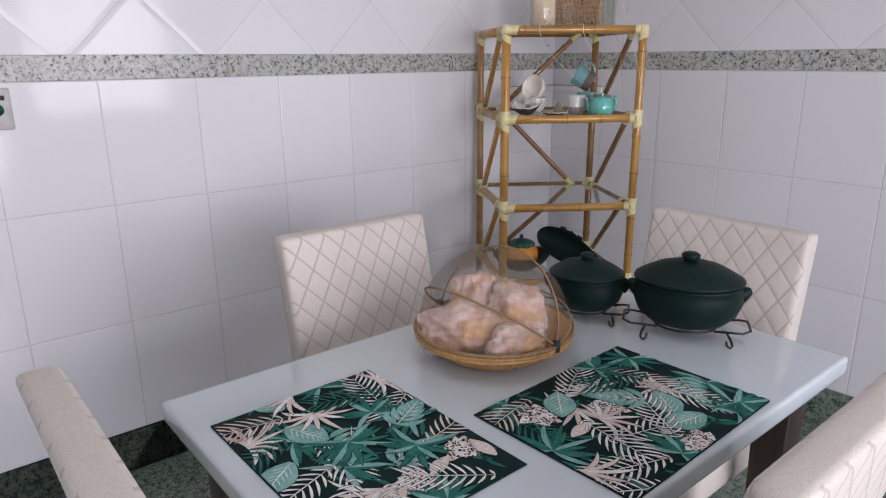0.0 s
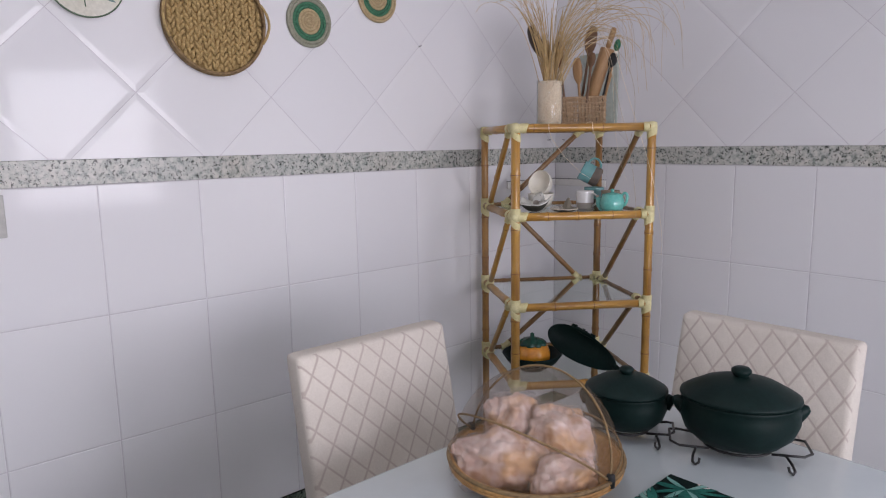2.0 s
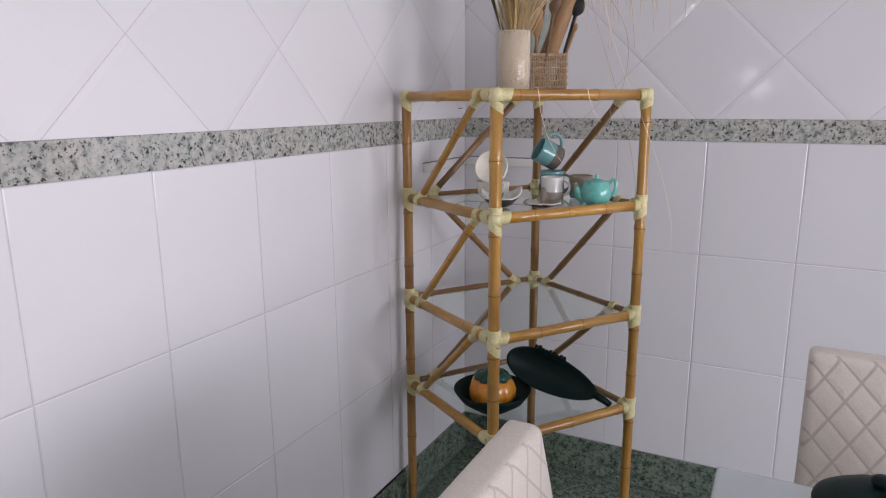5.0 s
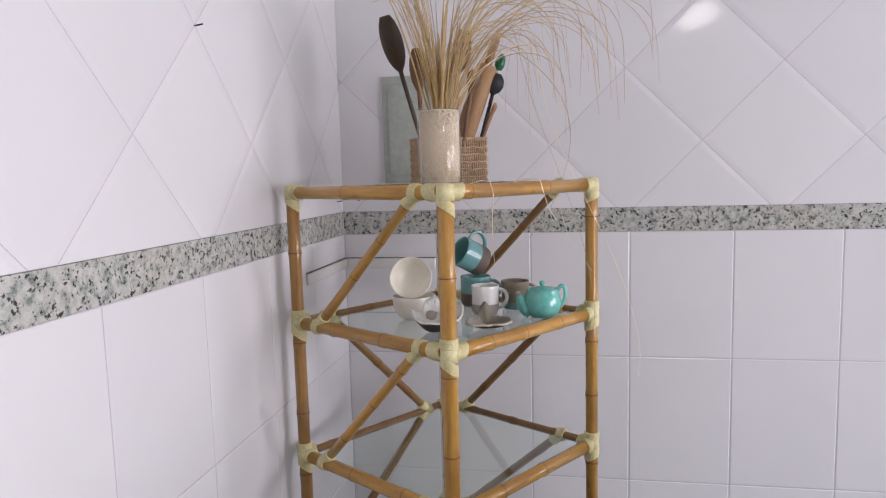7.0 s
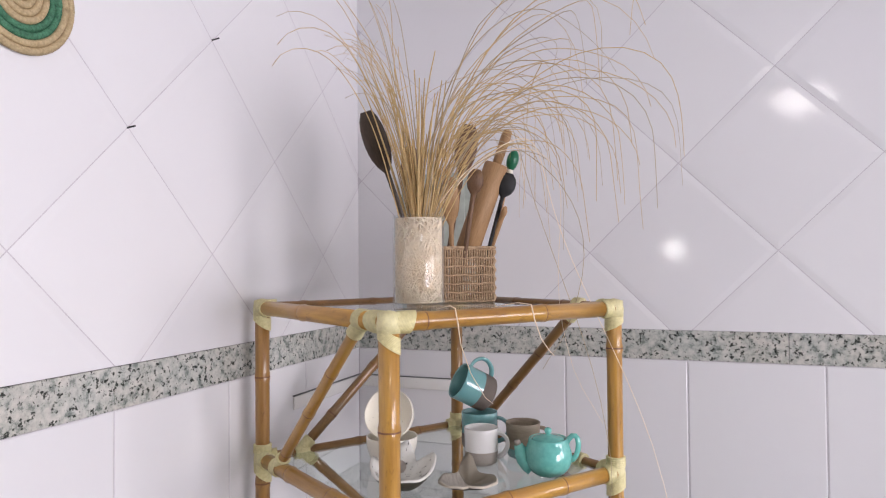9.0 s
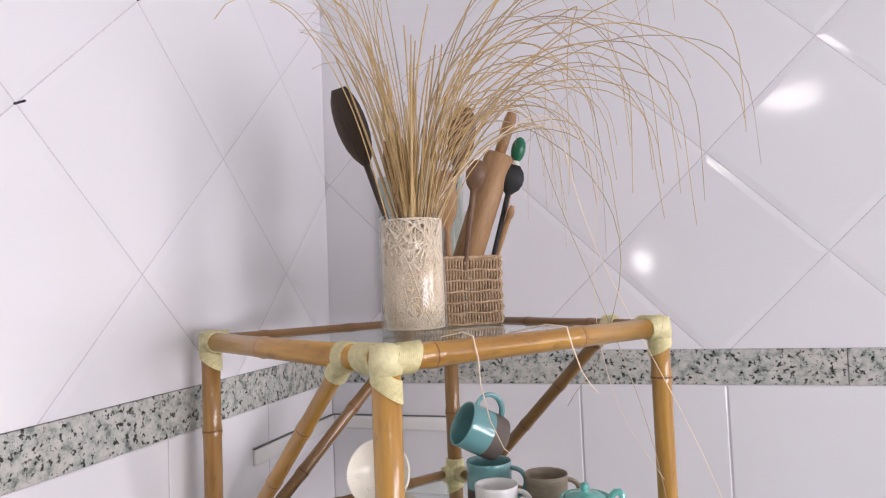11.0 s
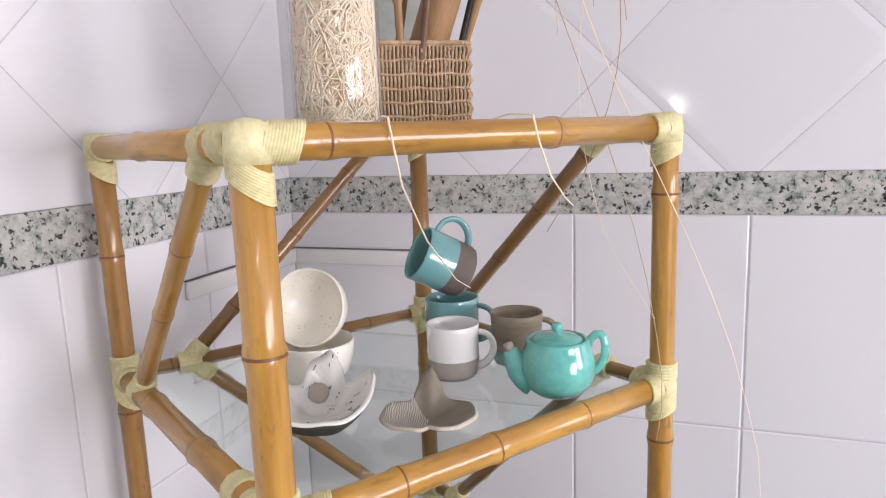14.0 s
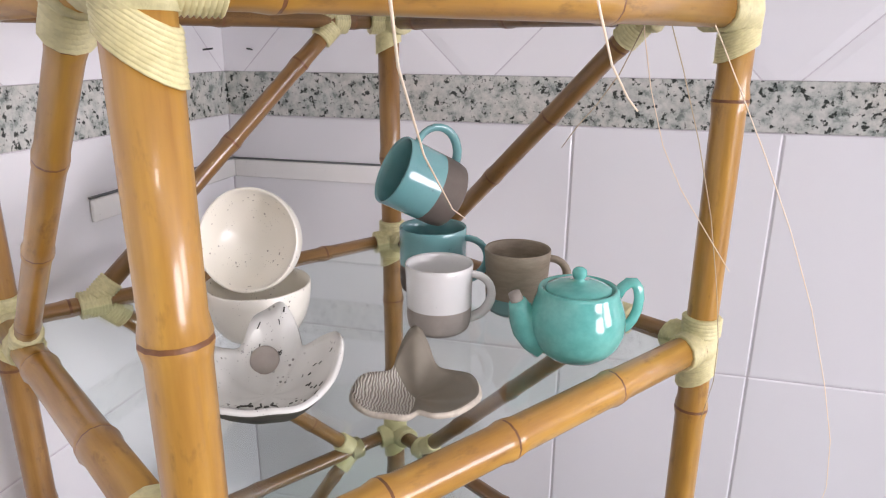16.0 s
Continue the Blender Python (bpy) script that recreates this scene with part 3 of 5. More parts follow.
def bowl(m, label, r, h, material):
    prof = [(0, 0), (r * 0.42, 0), (r * 0.5, 0.003)] + [(r * (0.5 + 0.5 * math.sin(t * math.pi / 2)), 0.003 + (h - 0.003) * (1 - math.cos(t * math.pi / 2))) for t in [k / 9 for k in range(1, 10)]]
    prof += [(r * 0.985, h + 0.0018), (r * 0.95, h)] + [(r * 0.94 * math.sin(t * math.pi / 2), h - (h - 0.007) * (1 - (1 - math.cos(t * math.pi / 2)))) for t in [k / 9 for k in range(8, 0, -1)]] + [(0, 0.007)]
    return part("bowl", revolve(prof, 44, False, 0.02), material, None, label, m, "bowl", "cream bowls on the glass shelf")


bowl(pose(0.338, -0.505, GL2), "cream glazed bowl holding another bowl", 0.052, 0.058, CREAM)
tipped = bowl(Matrix.Translation((0.331, -0.492, GL2 + 0.098)) @ Euler((radians(72), 0, radians(6)), "XYZ").to_matrix().to_4x4() @ pose(0, 0, -0.030), "cream bowl tipped on its side inside another", 0.052, 0.05, CREAM)


def bell(a, at, wide):
    """1 at the angle at, falling off to both sides round the circle."""
    return math.exp(-((((a - radians(at) + math.pi) % (2 * math.pi)) - math.pi) / wide) ** 2)


def flat_bell(a, at, wide):
    return math.exp(-((((a - radians(at) + math.pi) % (2 * math.pi)) - math.pi) / wide) ** 4)


def folded_dish(name, label, m, reach, lift, top, under, steep=1.7, patch=None, edge=None, floor=0.006):
    """A hand-folded clay dish: reach and lift give the rim's radius and height by angle."""
    c = thing(name, m, label, "dish")
    bm = bmesh.new()
    n, rings, seg = 96, [], 10

    def at(t, a, off=0.0):
        r = reach(a) * t * (1 + 0.05 * off * t)
        s = max(0.0, (t - 0.2) / 0.8) ** steep
        z = (lift(a) - 0.004) * s if off else floor + (lift(a) - floor) * s
        return Vector((r * math.cos(a), r * math.sin(a), z + 0.0007 * math.sin(9 * a) * t))

    for layer in (0, 1):
        grid = [[bm.verts.new(at(k / seg, 2 * math.pi * j / n, layer)) for j in range(n)] for k in range(1, seg + 1)]
        mid = bm.verts.new((0, 0, floor * (1 - layer)))
        for j in range(n):
            f = bm.faces.new((mid, grid[0][j], grid[0][(j + 1) % n]))
            f.material_index = layer
            for k in range(seg - 1):
                f = bm.faces.new((grid[k][j], grid[k + 1][j], grid[k + 1][(j + 1) % n], grid[k][(j + 1) % n]))
                f.material_index = layer
        rings.append(grid[-1])
    for j in range(n):
        f = bm.faces.new((rings[0][j], rings[0][(j + 1) % n], rings[1][(j + 1) % n], rings[1][j]))
        f.material_index = 3
    finish(bm)
    if patch:
        for f in bm.faces:
            q = f.calc_center_median()
            if f.material_index == 0 and math.degrees(math.atan2(q.y, q.x)) % 360 > 128 and math.degrees(math.atan2(q.y, q.x)) % 360 < 268:
                f.material_index = 2
    part("dish_body", bm, [top, under, patch or top, edge or top], c)
    return c, at


DISHCLAY = two_tone("taupe_glaze", (0.205, 0.175, 0.13), (0.25, 0.22, 0.17), 12, 0.4, bump_by=0.05, mottle=0.1)
RIPPLE = mat("rippled_clay", (0.5, 0.46, 0.40), 0.5)
rw = node(RIPPLE, "TexWave", Scale=130.0, Distortion=6.0, Detail=1.0)
wire(RIPPLE, coords(RIPPLE), rw.inputs["Vector"])
colour_in(RIPPLE, ramp(RIPPLE, rw.outputs["Fac"], [(0.2, (0.30, 0.26, 0.21)), (0.7, (0.62, 0.58, 0.51))]))
bump(RIPPLE, rw.outputs["Fac"], 0.5, 0.002)
SPECK = glaze("speckled_glaze", (0.66, 0.65, 0.60), (0.75, 0.74, 0.69), 0.25, 0.4, 0.24, (0.10, 0.09, 0.075))
UNDERGLAZE = two_tone("dark_underside", (0.035, 0.036, 0.028), (0.075, 0.072, 0.055), 24, 0.6, bump_by=0.2)
PALEEDGE = two_tone("pale_clay_edge", (0.50, 0.44, 0.35), (0.66, 0.60, 0.50), 40, 0.5, bump_by=0.15)
petal, bowl_at = folded_dish("folded_dish", "speckled white folded dish with a dark underside", pose(0.418, -0.636, GL2 + 0.001, 0, 0, 15), lambda a: 0.056 - 0.010 * bell(a, 62, 0.16) - 0.008 * bell(a, 128, 0.2) - 0.006 * bell(a, 272, 0.5) + 0.004 * bell(a, 12, 0.5), lambda a: 0.031 + 0.030 * bell(a, 20, 0.62) + 0.034 * flat_bell(a, 98, 0.46) + 0.024 * bell(a, 175, 0.6) + 0.008 * bell(a, 88, 0.2), SPECK, UNDERGLAZE, 1.9, None, SPECK, 0.014)
MARKS = (((0.42, 262), (0.58, 270), (0.72, 262), (0.90, 268)), ((0.40, 300), (0.52, 292), (0.62, 302), (0.80, 300)), ((0.45, 232), (0.60, 240), (0.72, 232), (0.84, 236)), ((0.58, 281), (0.62, 285), (0.67, 281), (0.62, 277), (0.58, 281)), ((0.56, 247), (0.60, 251), (0.65, 247), (0.60, 243), (0.56, 247)))
for line in MARKS:
    fine = [(t0 + (t1 - t0) * q / 4, a0 + (a1 - a0) * q / 4) for (t0, a0), (t1, a1) in zip(line, line[1:]) for q in range(4)] + [line[-1]]
    part("incised_line", tube([bowl_at(t * 0.66, radians(a)) + Vector((0, 0, 0.0003)) for t, a in fine], 0.0008, 6), UNDERGLAZE, petal)
rng = random.Random(31)
for k in range(34):
    t, a = rng.uniform(0.5, 0.95), rng.choice((rng.uniform(310, 400), rng.uniform(85, 125), rng.uniform(190, 225)))
    part("glaze_mark", tube([bowl_at(t, radians(a)) + Vector((0, 0, 0.0002)), bowl_at(t + 0.035, radians(a + rng.uniform(-4, 4))) + Vector((0, 0, 0.0002))], rng.uniform(0.0004, 0.0008), 5), UNDERGLAZE, petal)
part("clay_button", revolve([(0, 0), (0.0115, 0.0), (0.0125, 0.002), (0.011, 0.0045), (0, 0.005)], 24), GREYCLAY, petal, "grey clay button on the dish", Matrix.Translation(bowl_at(0.62, radians(106))) @ pose(0, 0, 0, 58, 0, 10))
folded_dish("folded_dish", "grey stoneware folded dish with a textured lobe", pose(0.530, -0.594, GL2 + 0.001, 0, 0, 15), lambda a: 0.046 + 0.007 * bell(a, 205, 0.6) + 0.007 * bell(a, 345, 0.6) - 0.010 * bell(a, 276, 0.16) - 0.014 * bell(a, 55, 0.4) - 0.016 * bell(a, 135, 0.4) - 0.004 * bell(a, 92, 0.3), lambda a: 0.017 + 0.036 * bell(a, 92, 0.44) + 0.004 * bell(a, 20, 0.5) + 0.005 * bell(a, 160, 0.5), DISHCLAY, UNDERGLAZE, 1.5, RIPPLE, PALEEDGE)

# ---- top of the shelf ----
jar = thing("glass_jar", pose(0.421, -0.556, GL1), "clear cylindrical glass jar stuffed with pale straw", "jar")
R, HJ = 0.0500, 0.180
g = part("glass_wall", revolve([(0, 0), (R * 0.96, 0), (R, 0.004), (R, HJ - 0.002), (R - 0.0015, HJ), (R - 0.003, HJ - 0.002), (R - 0.003, 0.010), (R * 0.8, 0.009), (0, 0.009)], 48, False), CLEAR, jar, "clear glass")
g.visible_shadow = False
rng = random.Random(5)
bm = bmesh.new()
for k in range(1150):
    a, z = rng.uniform(0, 2 * math.pi), rng.uniform(0.016, HJ - 0.02)
    rr = (R - 0.0046) * math.sqrt(rng.uniform(0.88, 1))
    pts, da, dz = [], rng.uniform(-0.12, 0.12), rng.uniform(-0.013, 0.013)
    for j in range(7):
        a += da
        z += dz
        da += rng.uniform(-0.15, 0.15)
        dz += rng.uniform(-0.006, 0.006)
        z = max(0.014, min(HJ - 0.006, z))
        pts.append((rr * math.cos(a), rr * math.sin(a), z))
    t = tube(pts, rng.uniform(0.0008, 0.0013), 4, flat=0.5)
    me = bpy.data.meshes.new("tmp")
    t.to_mesh(me)
    t.free()
    bm.from_mesh(me)
    bpy.data.meshes.remove(me)
core = revolve([(0, 0.012), (R * 0.82, 0.012), (R * 0.83, HJ * 0.5), (R * 0.80, HJ - 0.012), (0, HJ - 0.008)], 24, False, 0.02)
part("straw_core", core, STRAW_CORE, jar, "tangled brownish straw", kind="stuff")
part("straw_filling", bm, STRAW_PALE, jar, "pale crumpled straw", kind="stuff")

grass = thing("dried_grass", pose(0.421, -0.556, GL1 + 0.10), "bunch of tall dried grass with long drooping blades", "dried plant")
rng = random.Random(21)
GREYSTRAW = two_tone("weathered_grass", (0.38, 0.29, 0.18), (0.60, 0.49, 0.33), 9, 0.75, bump_by=0)
SIDE = radians(18)
for k in range(138):
    thick = k < 46
    turn = rng.random()
    if thick:
        a = rng.uniform(0, 2 * math.pi)
    elif turn < 0.62:
        a = rng.gauss(SIDE, 0.5)
    elif turn < 0.90:
        a = rng.gauss(SIDE + math.pi, 0.65)
    else:
        a = rng.uniform(0, 2 * math.pi)
    right = math.cos(a - SIDE)
    arching = right > 0.2
    lean = rng.uniform(0.01, 0.28) if thick else rng.uniform(0.10, 0.52) if arching else rng.uniform(0.06, 0.30)
    length = rng.uniform(0.19, 0.40) if thick else rng.uniform(0.48, 0.90) if arching else rng.uniform(0.40, 0.62)
    droop = rng.uniform(0.0, 0.5) if thick else rng.uniform(2.7, 4.6) if arching else rng.uniform(1.0, 5.0)
    n = 9 if thick else 22
    p = Vector((rng.gauss(0.004, 0.008), rng.gauss(0, 0.008), 0))
    el = math.pi / 2 - lean
    pts = [p.copy()]
    curl, wave = rng.uniform(-0.10, 0.10), rng.uniform(0, 6.28)
    for j in range(n):
        t = j / n
        if t > 0.22:
            el = max(-1.45, el - droop * (t if thick or arching else t ** 3) / n * 1.9)
        a += rng.uniform(-0.04, 0.04) + (curl + 0.22 * math.sin(9 * t + wave) if t > 0.5 and not thick else 0)
        p = p + Vector((math.cos(a) * math.cos(el), math.sin(a) * math.cos(el), math.sin(el))) * (length / n)
        # blades stay clear of the walls
        p.x, p.y = max(p.x + 0.421, 0.012) - 0.421, min(p.y - 0.556, -0.012) + 0.556
        pts.append(p.copy())
    part("blade", tube(pts, rng.uniform(0.0022, 0.0038) if thick else rng.uniform(0.0011, 0.0018), 4, 0.0010 if thick else 0.0005, 0.6), STRAW if thick or k % 5 else GREYSTRAW, grass)

# long blades that arch out and curl down beside the post
for k, (ax, ay, rise, drop, curl) in enumerate(((0.30, 0.10, 0.30, 0.60, 0.035), (0.34, 0.02, 0.20, 0.44, -0.04), (0.27, 0.17, 0.24, 0.38, 0.05), (0.38, 0.12, 0.26, 0.70, -0.05))):
    pts = []
    for j in range(30):
        t = j / 29
        u = 1 - (1 - t) ** 1.7
        w = 1.7 * curl * math.sin(8.5 * t + k) * t
        pts.append((ax * u + w, ay * u - w * 0.6, 0.04 + rise * math.sin(math.pi * min(1, t * 1.1)) * (1 - 0.3 * t) + 0.10 * t - drop * t ** 2.2))
    part("blade", tube(pts, 0.0011, 4, 0.0005, 0.6), STRAW_PALE if k % 2 else GREYSTRAW, grass)
# two blades that hang over the front rail, down before the mugs
for route in (((0.475, -0.60, 1.489), (0.530, -0.682, 1.502), (0.553, -0.720, 1.500), (0.560, -0.726, 1.474), (0.555, -0.700, 1.440), (0.546, -0.620, 1.378), (0.538, -0.505, 1.312), (0.531, -0.400, 1.273)), ((0.56, -0.54, 1.489), (0.620, -0.572, 1.502), (0.651, -0.594, 1.500), (0.658, -0.600, 1.474), (0.668, -0.593, 1.440), (0.680, -0.582, 1.418), (0.691, -0.572, 1.404))):
    pts = []
    for p, q in zip(route, route[1:]):
        pts += [Vector(p).lerp(Vector(q), w / 3) - Vector((0.421, -0.556, GL1 + 0.10)) for w in range(3)]
    part("blade", tube(pts, 0.0014, 5, 0.0007, 0.6), STRAW_PALE, grass)

# utensil basket
BU = Vector((0.84, 0.54, 0)).normalized()
BV = Vector((-BU.y, BU.x, 0))
BL, BW, BH = 0.185, 0.10, 0.122
bc = Vector((0.51, -0.32, GL1)) - BU * BL / 2 + BV * BW / 2
basket = thing("utensil_basket", pose(bc.x, bc.y, bc.z, 0, 0, math.degrees(math.atan2(BU.y, BU.x))), "rectangular woven wicker basket full of wooden kitchen tools", "basket")
part("bottom", box(-BL / 2 + 0.004, BL / 2 - 0.004, -BW / 2 + 0.004, BW / 2 - 0.004, 0.002, 0.008), WICKER, basket)


def round_rect(l, w, r, n):
    pts = []
    for cx, cy, a0 in ((l / 2 - r, -w / 2 + r, -90), (l / 2 - r, w / 2 - r, 0), (-l / 2 + r, w / 2 - r, 90), (-l / 2 + r, -w / 2 + r, 180)):
        for k in range(4):
            a = radians(a0 + 30 * k)
            pts.append(Vector((cx + r * math.cos(a), cy + r * math.sin(a))))
    out = []
    per = sum((pts[(k + 1) % len(pts)] - p).length for k, p in enumerate(pts))
    for j in range(n):
        s = per * j / n
        for k, p in enumerate(pts):
            q = pts[(k + 1) % len(pts)]
            d = (q - p).length
            if s <= d:
                out.append(p.lerp(q, s / d))
                break
            s -= d
    return out


ring = round_rect(BL, BW, 0.012, 100)


def outward(p):
    return (p - Vector((max(-BL / 2 + 0.02, min(BL / 2 - 0.02, p.x)), max(-BW / 2 + 0.02, min(BW / 2 - 0.02, p.y))))).normalized()


rng = random.Random(17)
bands = 6
for i in range(bands + 1):
    z = 0.004 + (BH - 0.008) * i / bands
    pts = [(p.x - outward(p).x * 0.0015, p.y - outward(p).y * 0.0015, z + 0.0012 * math.sin(j * 0.7 + i)) for j, p in enumerate(ring)]
    part("wicker_strand", tube(pts + [pts[0]], 0.0024, 6), WICKER, basket)
for j, p in enumerate(ring):
    o, ph = outward(p), rng.uniform(-0.25, 0.25)
    pts = []
    for k in range(bands * 4 + 1):
        t = k / (bands * 4)
        swell = 0.0026 * math.cos(2 * math.pi * t * bands + math.pi + ph) * (1 if j % 2 else 0.55)
        pts.append((p.x + o.x * (swell - 0.0008), p.y + o.y * (swell - 0.0008), 0.002 + (BH - 0.002) * t))
    part("wicker_stake", tube(pts, 0.0021, 5), WICKER, basket)
part("rim", tube([(p.x, p.y, BH) for p in ring] + [(ring[0].x, ring[0].y, BH)], 0.0034, 6), WICKER, basket, "braided rim")


WOODDARK = two_tone("dark_stained_wood", (0.035, 0.025, 0.018), (0.085, 0.055, 0.035), 5, 0.45, (14, 14, 2))


def stand(foot, tip):
    """A pose at foot with z to tip and the broad side towards the room."""
    z = (Vector(tip) - Vector(foot)).normalized()
    x = Vector((0.93, 0.36, 0))
    x = (x - z * x.dot(z)).normalized()
    return Matrix.Translation(foot) @ Matrix((x, z.cross(x), z)).transposed().to_4x4()


def spoon(label, foot, tip, material, head, wide, thick=0.006, name="wooden_spoon"):
    """A wooden spoon standing on its handle's end, with an oval bowl at the tip."""
    L = (Vector(tip) - Vector(foot)).length
    bm = bmesh.new()
    n, seg = 26, 12
    rings = []
    for k in range(n + 1):
        t = k / n
        z = L * t
        s = (z - (L - head)) / head
        if s <= 0:
            w, d = thick * (0.8 + 0.2 * t), thick * 0.8
        else:
            w = max(thick * (1 - s), wide * math.sqrt(max(0.0, 1 - (2 * s - 1.05) ** 2 / 1.15)))
            d = max(0.0025, 0.006 * math.sqrt(max(0.0, 1 - (2 * s - 1) ** 2)))
        rings.append([bm.verts.new((max(w, 0.001) * math.cos(2 * math.pi * j / seg), d * math.sin(2 * math.pi * j / seg) - (0.006 * (1 - (2 * s - 1) ** 2) if s > 0 else 0), z)) for j in range(seg)])
    for a, b in zip(rings, rings[1:]):
        for j in range(seg):
            bm.faces.new((a[j], a[(j + 1) % seg], b[(j + 1) % seg], b[j]))
    bm.faces.new(rings[0])
    bm.faces.new(rings[-1])
    finish(bm)
    return part(name, bm, material, None, label, stand(foot, tip), "spoon", "kitchen tools in the wicker basket")


ft = GL1 + 0.009


def inb(u, v, z=ft):
    p = bc + BU * u + BV * v
    return (p.x, p.y, z)


spoon("dark brown wooden spoon with a long oval head", inb(-0.045, 0.0), (0.293, -0.525, 1.888), WOODDARK, 0.13, 0.026)
spoon("dark brown wooden spoon behind the grass", inb(-0.02, 0.02), (0.455, -0.33, 1.885), WOODBROWN, 0.11, 0.025)
spoon("brown wooden spoon hidden among the grass", inb(-0.06, 0.02), (0.345, -0.42, 1.83), WOODBROWN, 0.10, 0.022)
spoon("tan wooden spatula in the basket", inb(0.0, -0.025), (0.43, -0.40, 1.76), WOODTAN, 0.10, 0.020)
spoon("black spoon with a rounded head", inb(0.055, -0.01), (0.537, -0.305, 1.775), BLACK, 0.055, 0.022, 0.005)
spoon("brown wooden spoon with a small round head", inb(0.01, -0.03), (0.483, -0.372, 1.778), WOODBROWN, 0.055, 0.018)
spoon("tan wooden spoon handle", inb(0.06, 0.02), (0.53, -0.31, 1.70), WOODTAN, 0.03, 0.007, 0.006)
pin = thing("rolling_pin", between(inb(0.0, 0.0), (0.541, -0.303, 1.885)), "tan wooden rolling pin standing in the basket", "rolling pin", "kitchen tools in the wicker basket")
part("barrel", revolve([(0, 0.10), (0.024, 0.102), (0.027, 0.106), (0.027, 0.315), (0.024, 0.319), (0, 0.32)], 24), WOODTAN, pin)
part("handle", revolve([(0, 0.32), (0.010, 0.321), (0.011, 0.345), (0.0115, 0.385), (0.009, 0.398), (0, 0.40)], 18), WOODTAN, pin)
part("handle", revolve([(0, 0.0), (0.009, 0.001), (0.011, 0.02), (0.010, 0.095), (0, 0.10)], 18), WOODTAN, pin)
orn = thing("carved_stick", between(inb(0.065, -0.005), (0.548, -0.29, 1.828)), "wooden stick with a glossy green painted oval end", "utensil", "kitchen tools in the wicker basket")
L = (Vector((0.548, -0.29, 1.828)) - Vector(inb(0.065, -0.005))).length
part("stick", tube([(0, 0, 0), (0, 0, L - 0.05)], 0.0045, 8), WOODTAN, orn)
part("neck", revolve([(0, L - 0.07), (0.007, L - 0.068), (0.009, L - 0.055), (0.006, L - 0.045), (0, L - 0.043)], 16), CREAM, orn, "cream painted collar")
part("painted_end", revolve([(0, L - 0.048)] + [(0.0135 * math.sin(math.pi * k / 10), L - 0.024 - 0.024 * math.cos(math.pi * k / 10)) for k in range(1, 10)] + [(0, L)], 18), GREENPAINT, orn, "glossy green painted end")
part("wire_whisk", join(*[tube([(0.013 * math.sin(math.pi * k / 12) * math.cos(a), 0.013 * math.sin(math.pi * k / 12) * math.sin(a), 0.19 + 0.055 * k / 12) for k in range(13)], 0.0009, 5) for a in (0, 1.05, 2.1, 3.14, 4.19, 5.24)], tube([(0, 0, 0), (0, 0, 0.192)], 0.003, 8)), PLASTIC, None, "thin steel wire whisk standing in the basket", Matrix.Translation(inb(-0.015, -0.03)) @ pose(0, 0, 0, 0, 4, 0), "whisk", "kitchen tools in the wicker basket")

# ---- lower glass: bowl, pumpkin pot, fish pan ----
part("dark_bowl", revolve([(0, 0), (0.05, 0), (0.055, 0.004), (0.10, 0.035), (0.122, 0.068), (0.119, 0.071), (0.096, 0.04), (0.05, 0.009), (0, 0.008)], 40, False), CLAY, None, "wide dark brown clay bowl under a pumpkin pot", pose(0.388, -0.612, GL4), "bowl")
pk = thing("pumpkin_pot", pose(0.388, -0.612, GL4 + 0.0095) @ Matrix.Scale(1.12, 4), "orange ribbed pumpkin-shaped pot with a dark green lid", "pot")


def ribbed(profile, seg=64, ribs=9, depth=0.06):
    bm = revolve(profile, seg, False)
    for v in bm.verts:
        a = math.atan2(v.co.y, v.co.x)
        s = 1 - depth * (1 - abs(math.sin(ribs * a / 2))) * (1 if v.co.xy.length > 0.005 else 0)
        v.co.x *= s
        v.co.y *= s
    return finish(bm)


part("pot_body", ribbed([(0, 0), (0.035, 0), (0.055, 0.012), (0.066, 0.035), (0.067, 0.055), (0.058, 0.078), (0.045, 0.088), (0, 0.088)]), ORANGE, pk)
part("lid", ribbed([(0.052, 0.084), (0.054, 0.090), (0.04, 0.102), (0.02, 0.108), (0.008, 0.110), (0.007, 0.124), (0.0, 0.128)], ribs=9, depth=0.15), DARKGREEN, pk, "dark green lid with a stalk")

fish = thing("fish_pan", look((0.555, -0.452, 0.605), (0.555 + 0.62, -0.452 + 0.3, 0.605)) @ pose(0, 0, 0, 0, 0, 0), "black fish-shaped cast iron pan leaning on the shelf's canes", "pan")
fish.matrix_basis = Matrix.Translation((0.535, -0.475, 0.603)) @ Euler((radians(62), radians(22), radians(15)), "XYZ").to_matrix().to_4x4()
bm = bmesh.new()
n = 48
out = []
for k in range(n):
    a = 2 * math.pi * k / n
    x, y = 0.155 * math.cos(a), 0.062 * math.sin(a) * (1.0 - 0.18 * math.cos(a))
    out.append((x, y))
rimv, low, inn = [], [], []
for x, y in out:
    rimv.append(bm.verts.new((x, y, 0.014)))
    low.append(bm.verts.new((x * 0.84, y * 0.80, -0.014)))
    inn.append(bm.verts.new((x * 0.95, y * 0.93, 0.014)))
inlow = [bm.verts.new((x * 0.82, y * 0.78, -0.008)) for x, y in out]
for k in range(n):
    j = (k + 1) % n
    bm.faces.new((low[k], low[j], rimv[j], rimv[k]))
    bm.faces.new((rimv[k], rimv[j], inn[j], inn[k]))
    bm.faces.new((inn[k], inn[j], inlow[j], inlow[k]))
bm.faces.new(low[::-1])
bm.faces.new(inlow)
finish(bm)
part("pan_body", bm, CLAY, fish)
fins = bmesh.new()
